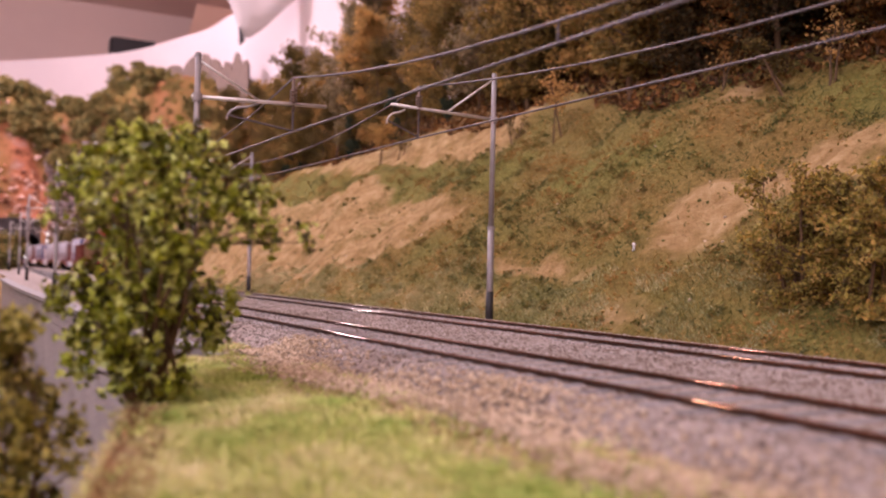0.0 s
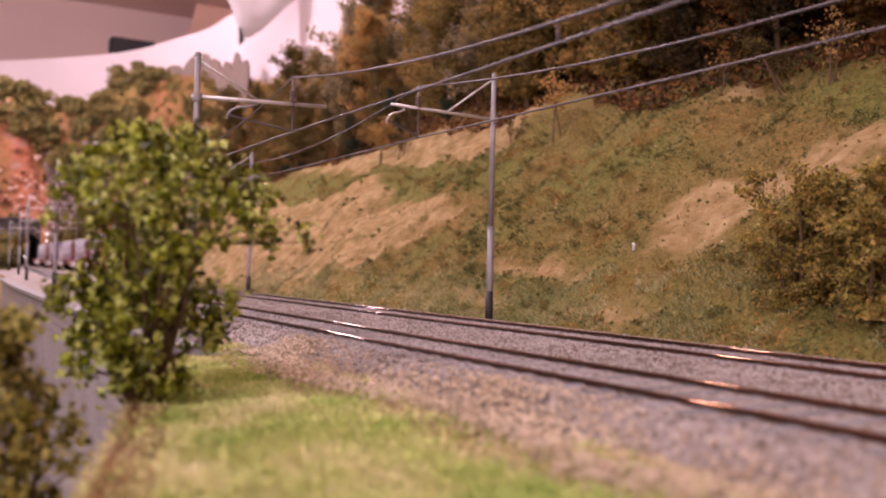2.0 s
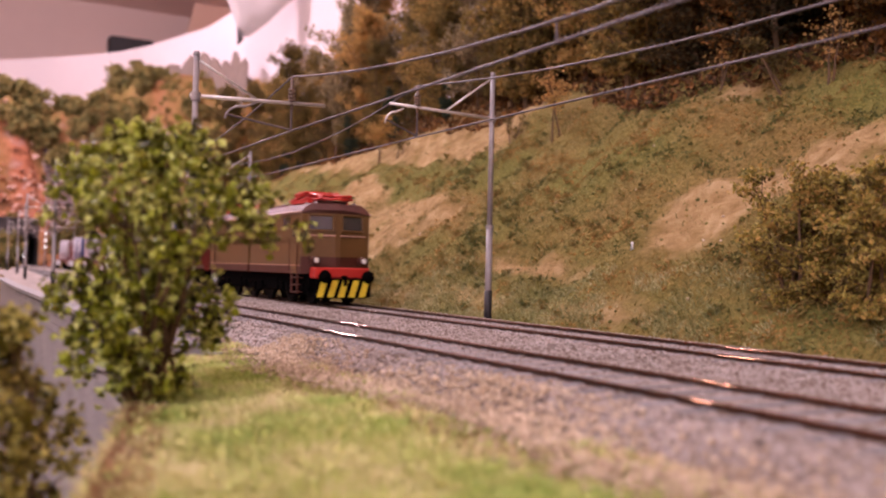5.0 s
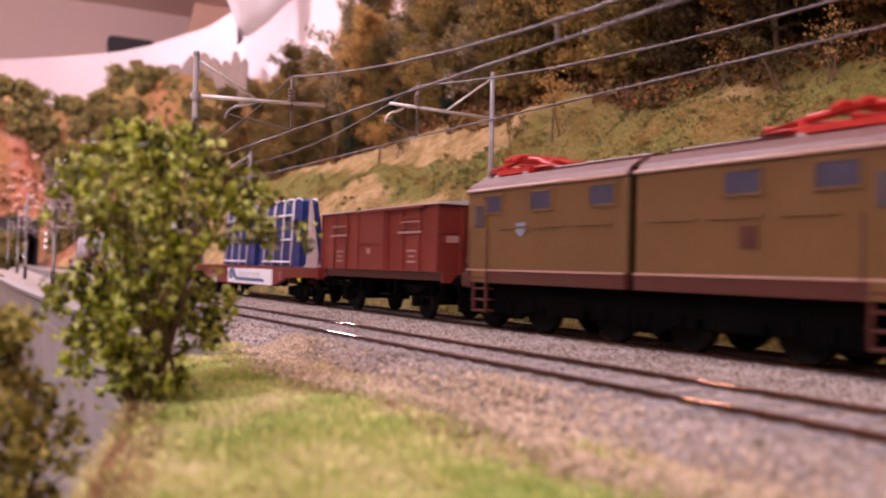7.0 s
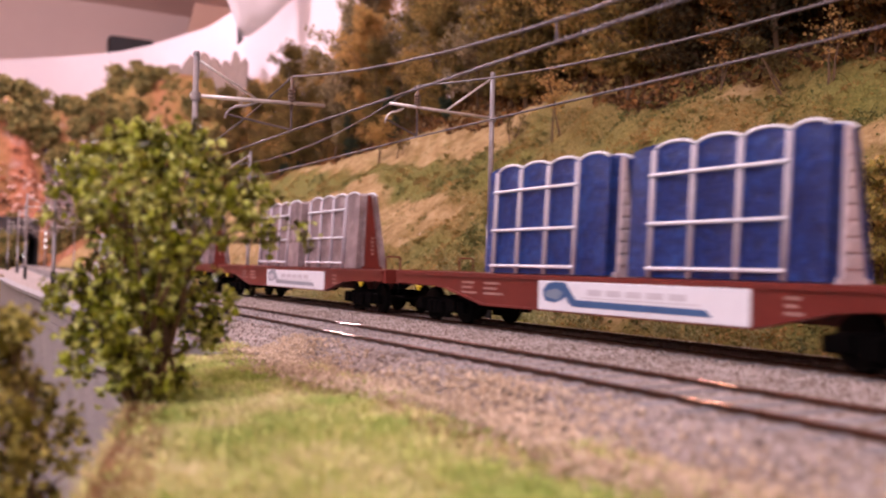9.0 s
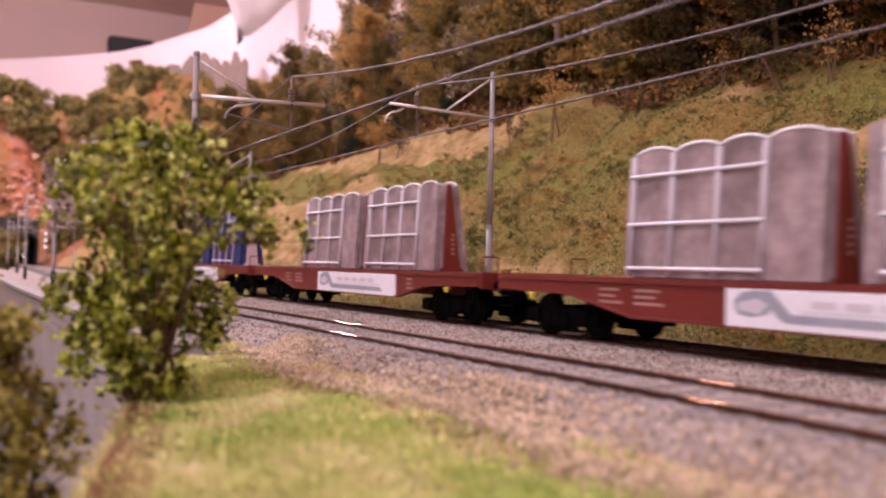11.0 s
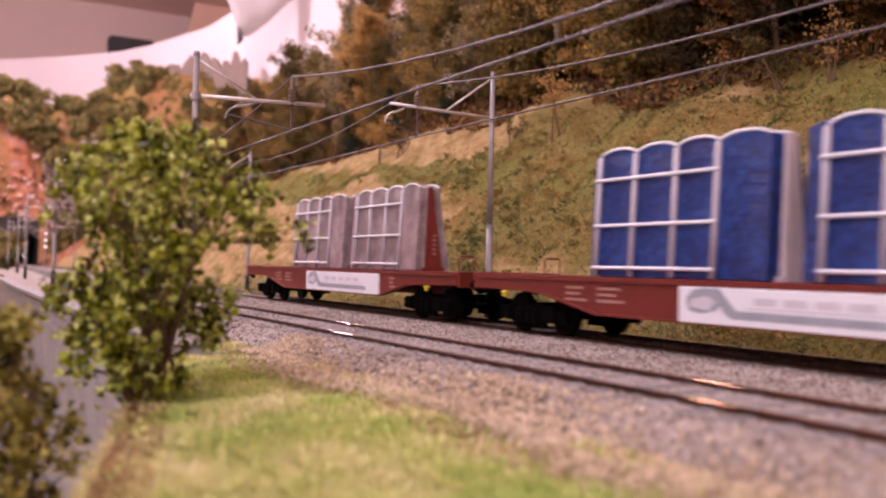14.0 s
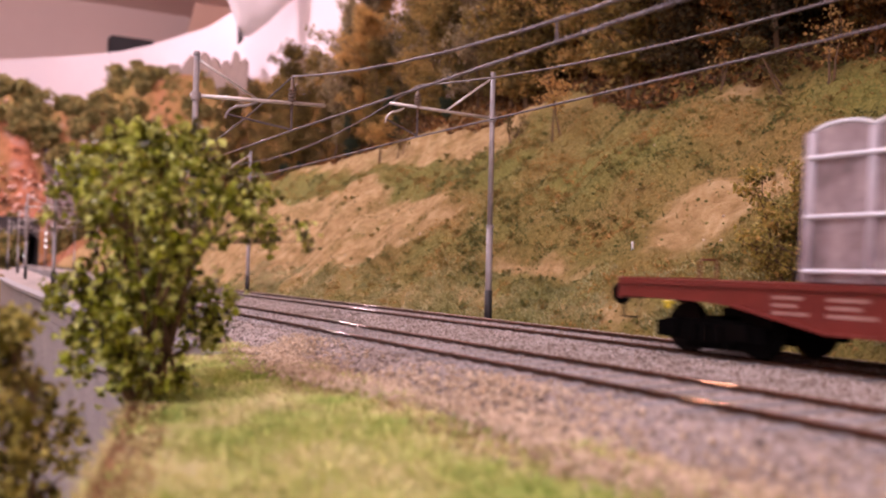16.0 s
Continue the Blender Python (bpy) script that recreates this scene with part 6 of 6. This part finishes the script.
build_scrub()
M_CLIFF = surface("mauve_cliff", [(0.10, 0.065, 0.06), (0.22, 0.155, 0.15), (0.34, 0.26, 0.255)], 0.9, 0.12, 0.9, island=0.5, spread=0.5)
M_ROCKPINK = surface("pink_rock", [(0.10, 0.035, 0.018), (0.30, 0.115, 0.055), (0.42, 0.19, 0.11), (0.60, 0.39, 0.32)], 0.9, 0.12, 0.9, island=0.5, spread=0.5)
build_rubble()
M_RIDGE = surface("ridge_leaves", [(0.085, 0.078, 0.022), (0.21, 0.18, 0.05), (0.37, 0.24, 0.08)], 0.5, 0.05, 0.85, bump=0, island=0.4, spread=0.35)
build_mountain_bushes()

bm = bmesh.new()
box(bm, -28.4, -26.6, 7.05, 7.75, -0.62, -0.36, 0.03)
tagged(part("concrete_slab", bm, M_COPING), "pale concrete slab lying at the ballast edge", "slab")


bm = bmesh.new()
rod(bm, (0, 0, -0.1), (0, 0, 0.15), 0.045, 0.04, 8)
rod(bm, (0, 0, 0.15), (0, 0, 0.22), 0.07, 0.02, 8)
tagged(part("marker_post", bm, M_WHITE, m=at(-23.7, 20.4, float(height(-23.7, 20.4)))), "tiny white marker post on the slope", "marker post")


def build_post(x, y, h, z_dots):
    post = thing("signal_post", at(x, y, -0.4), "thin grey signal post with three white lights", "signal post", "posts along the far line")
    bm = bmesh.new()
    rod(bm, (0, 0, 0), (0, 0, h), 0.14, 0.11, 8)
    part("shaft", bm, M_POLE, post, "", True)
    for k in range(3):
        bm = bmesh.new()
        rod(bm, (0.10, 0, z_dots + k * 1.25), (0.30, 0, z_dots + k * 1.25), 0.24, 0.21, 14)
        part("signal_light", bm, M_DISC, post, "lit white signal light")


M_DISC = surface("signal_light", [(0.74, 0.78, 0.80), (0.82, 0.85, 0.86)], 2, 0.5, 0.35, bump=0)
M_DISC.node_tree.nodes["Principled BSDF"].inputs["Emission Color"].default_value = (0.80, 0.92, 1.0, 1)
M_DISC.node_tree.nodes["Principled BSDF"].inputs["Emission Strength"].default_value = 1.0
build_post(-186.0, 15.45, 12.0, 2.2)
build_post(-186.0, 19.0, 14.0, 4.0)
build_post(-126.0, 27.0, 6.5, 2.6)


def build_sheet():
    """A grey sheet hanging in a fold before the backdrop."""
    bm = bmesh.new()
    rows = []
    for i in range(13):
        t = i / 12.0
        x, y = -221.5 + 8.4 * t, 61.5 + 14.2 * t
        lo = float(np.interp(t, [0, 0.05, 0.18, 0.27, 0.57, 1.0], [65.8, 63.9, 59.0, 55.7, 59.5, 65.8]))
        w = 0.25 * math.sin(t * 9)
        rows.append([bm.verts.new((x + w, y - w, z)) for z in (lo, lo + 6, 84)] + [bm.verts.new((x + w - 0.3, y - w + 0.3, z)) for z in (84, lo + 6, lo)])
    for a, e in zip(rows[:-1], rows[1:]):
        for k in range(6):
            l = (k + 1) % 6
            bm.faces.new((a[k], e[k], e[l], a[l]))
    bmesh.ops.recalc_face_normals(bm, faces=bm.faces)
    tagged(part("hanging_sheet", bm, M_SHEET, smooth=True), "grey folded sheet hanging behind the hill", "sheet")
    # Dark triangle standing in for the shadowed gap in the sheet's fold.
    bm = bmesh.new()
    front = [(0.185, 58.9), (0.275, 55.6), (0.195, 54.3)]
    va = [bm.verts.new((-221.0 + 8.4 * t, 61.2 + 14.2 * t, z)) for t, z in front]
    vb = [bm.verts.new((-221.3 + 8.4 * t, 61.5 + 14.2 * t, z)) for t, z in front]
    bm.faces.new(va)
    bm.faces.new(vb[::-1])
    for i in range(3):
        l = (i + 1) % 3
        bm.faces.new((va[l], va[i], vb[i], vb[l]))
    tagged(part("sheet_weight", bm, M_DARK), "small dark three-cornered piece standing in for the sheet's shadowed fold", "weight")
    # Added salmon panel: paints the lamplight on this part of the room wall.
    bm = bmesh.new()
    v = [bm.verts.new(c) for c in ((-440, 100, 84), (-440, 104.8, 113), (-440, 107.5, 124.5), (-440, 136, 124.5), (-440, 136, 84),
                                   (-441, 100, 84), (-441, 104.8, 113), (-441, 107.5, 124.5), (-441, 136, 124.5), (-441, 136, 84))]
    bm.faces.new(v[:5])
    bm.faces.new(v[5:][::-1])
    for i in range(5):
        l = (i + 1) % 5
        bm.faces.new((v[l], v[i], v[i + 5], v[l + 5]))
    tagged(part("wall_panel", bm, M_LITWALL), "salmon panel standing in for the lamp-lit part of the room wall", "board")
    bm = bmesh.new()
    box(bm, -400, -392, 62, 79, 86, 92.5, 0.3)
    box(bm, -401, -391, 62, 79, 85.2, 86.2, 0.1)
    tagged(part("dark_case", bm, M_DARK), "dark case standing on the shelf beyond the backdrop", "case")
    bm = bmesh.new()
    box(bm, -470, -390, 62, 79, 83.2, 85.2, 0.2)
    tagged(part("shelf", bm, M_ROOM), "plain pinkish shelf high on the room wall", "shelf")


# Lamplight on the plaster, put in as a salmon base colour.
M_LITWALL = surface("lit_wall_salmon", [(0.88, 0.58, 0.44), (0.93, 0.64, 0.50)], 0.05, 0.01, 0.9, bump=0)
M_SHEET = surface("grey_cloth", [(0.46, 0.41, 0.41), (0.54, 0.48, 0.48)], 0.3, 0.05, 0.9, bump=0.2, bump_size=0.3)
build_sheet()


def build_room():
    x0, x1, y0, y1, z0, z1 = -470, 90, -260, 140, -95, 125
    for name, b in (("wall_west", (x0 - 8, x0, y0, y1, z0, z1)), ("wall_east", (x1, x1 + 8, y0, y1, z0, z1)), ("wall_north", (x0, x1, y1, y1 + 8, z0, z1)),
                    ("wall_south", (x0, x1, y0 - 8, y0, z0, z1)), ("floor", (x0, x1, y0, y1, z0 - 8, z0)), ("ceiling", (x0, x1, y0, y1, z1, z1 + 8))):
        bm = bmesh.new()
        box(bm, *b)
        tagged(part(name, bm, M_ROOM), "plain pinkish plaster %s of the layout room" % name.split("_")[0], name.split("_")[0], kind="structure")


build_room()


def motions():
    """The train runs at an even pace out of the tunnel and past the bank."""
    pace = 12.675

    def run(ob, s):
        rows = []
        for i in range(33):
            t = i * 0.5
            x = s + pace * (t - 12.0)
            y, k = slew(x)
            rows.append((t, at(x, Y_FAR + y, 0, 0, 0, math.degrees(math.atan(k)))))
        walk(ob, rows)
    run(LOCO, 48.90)
    run(VAN, 36.50)
    for i, car in enumerate(FLATS):
        run(car, -56.2 + 19.6 * i)


motions()
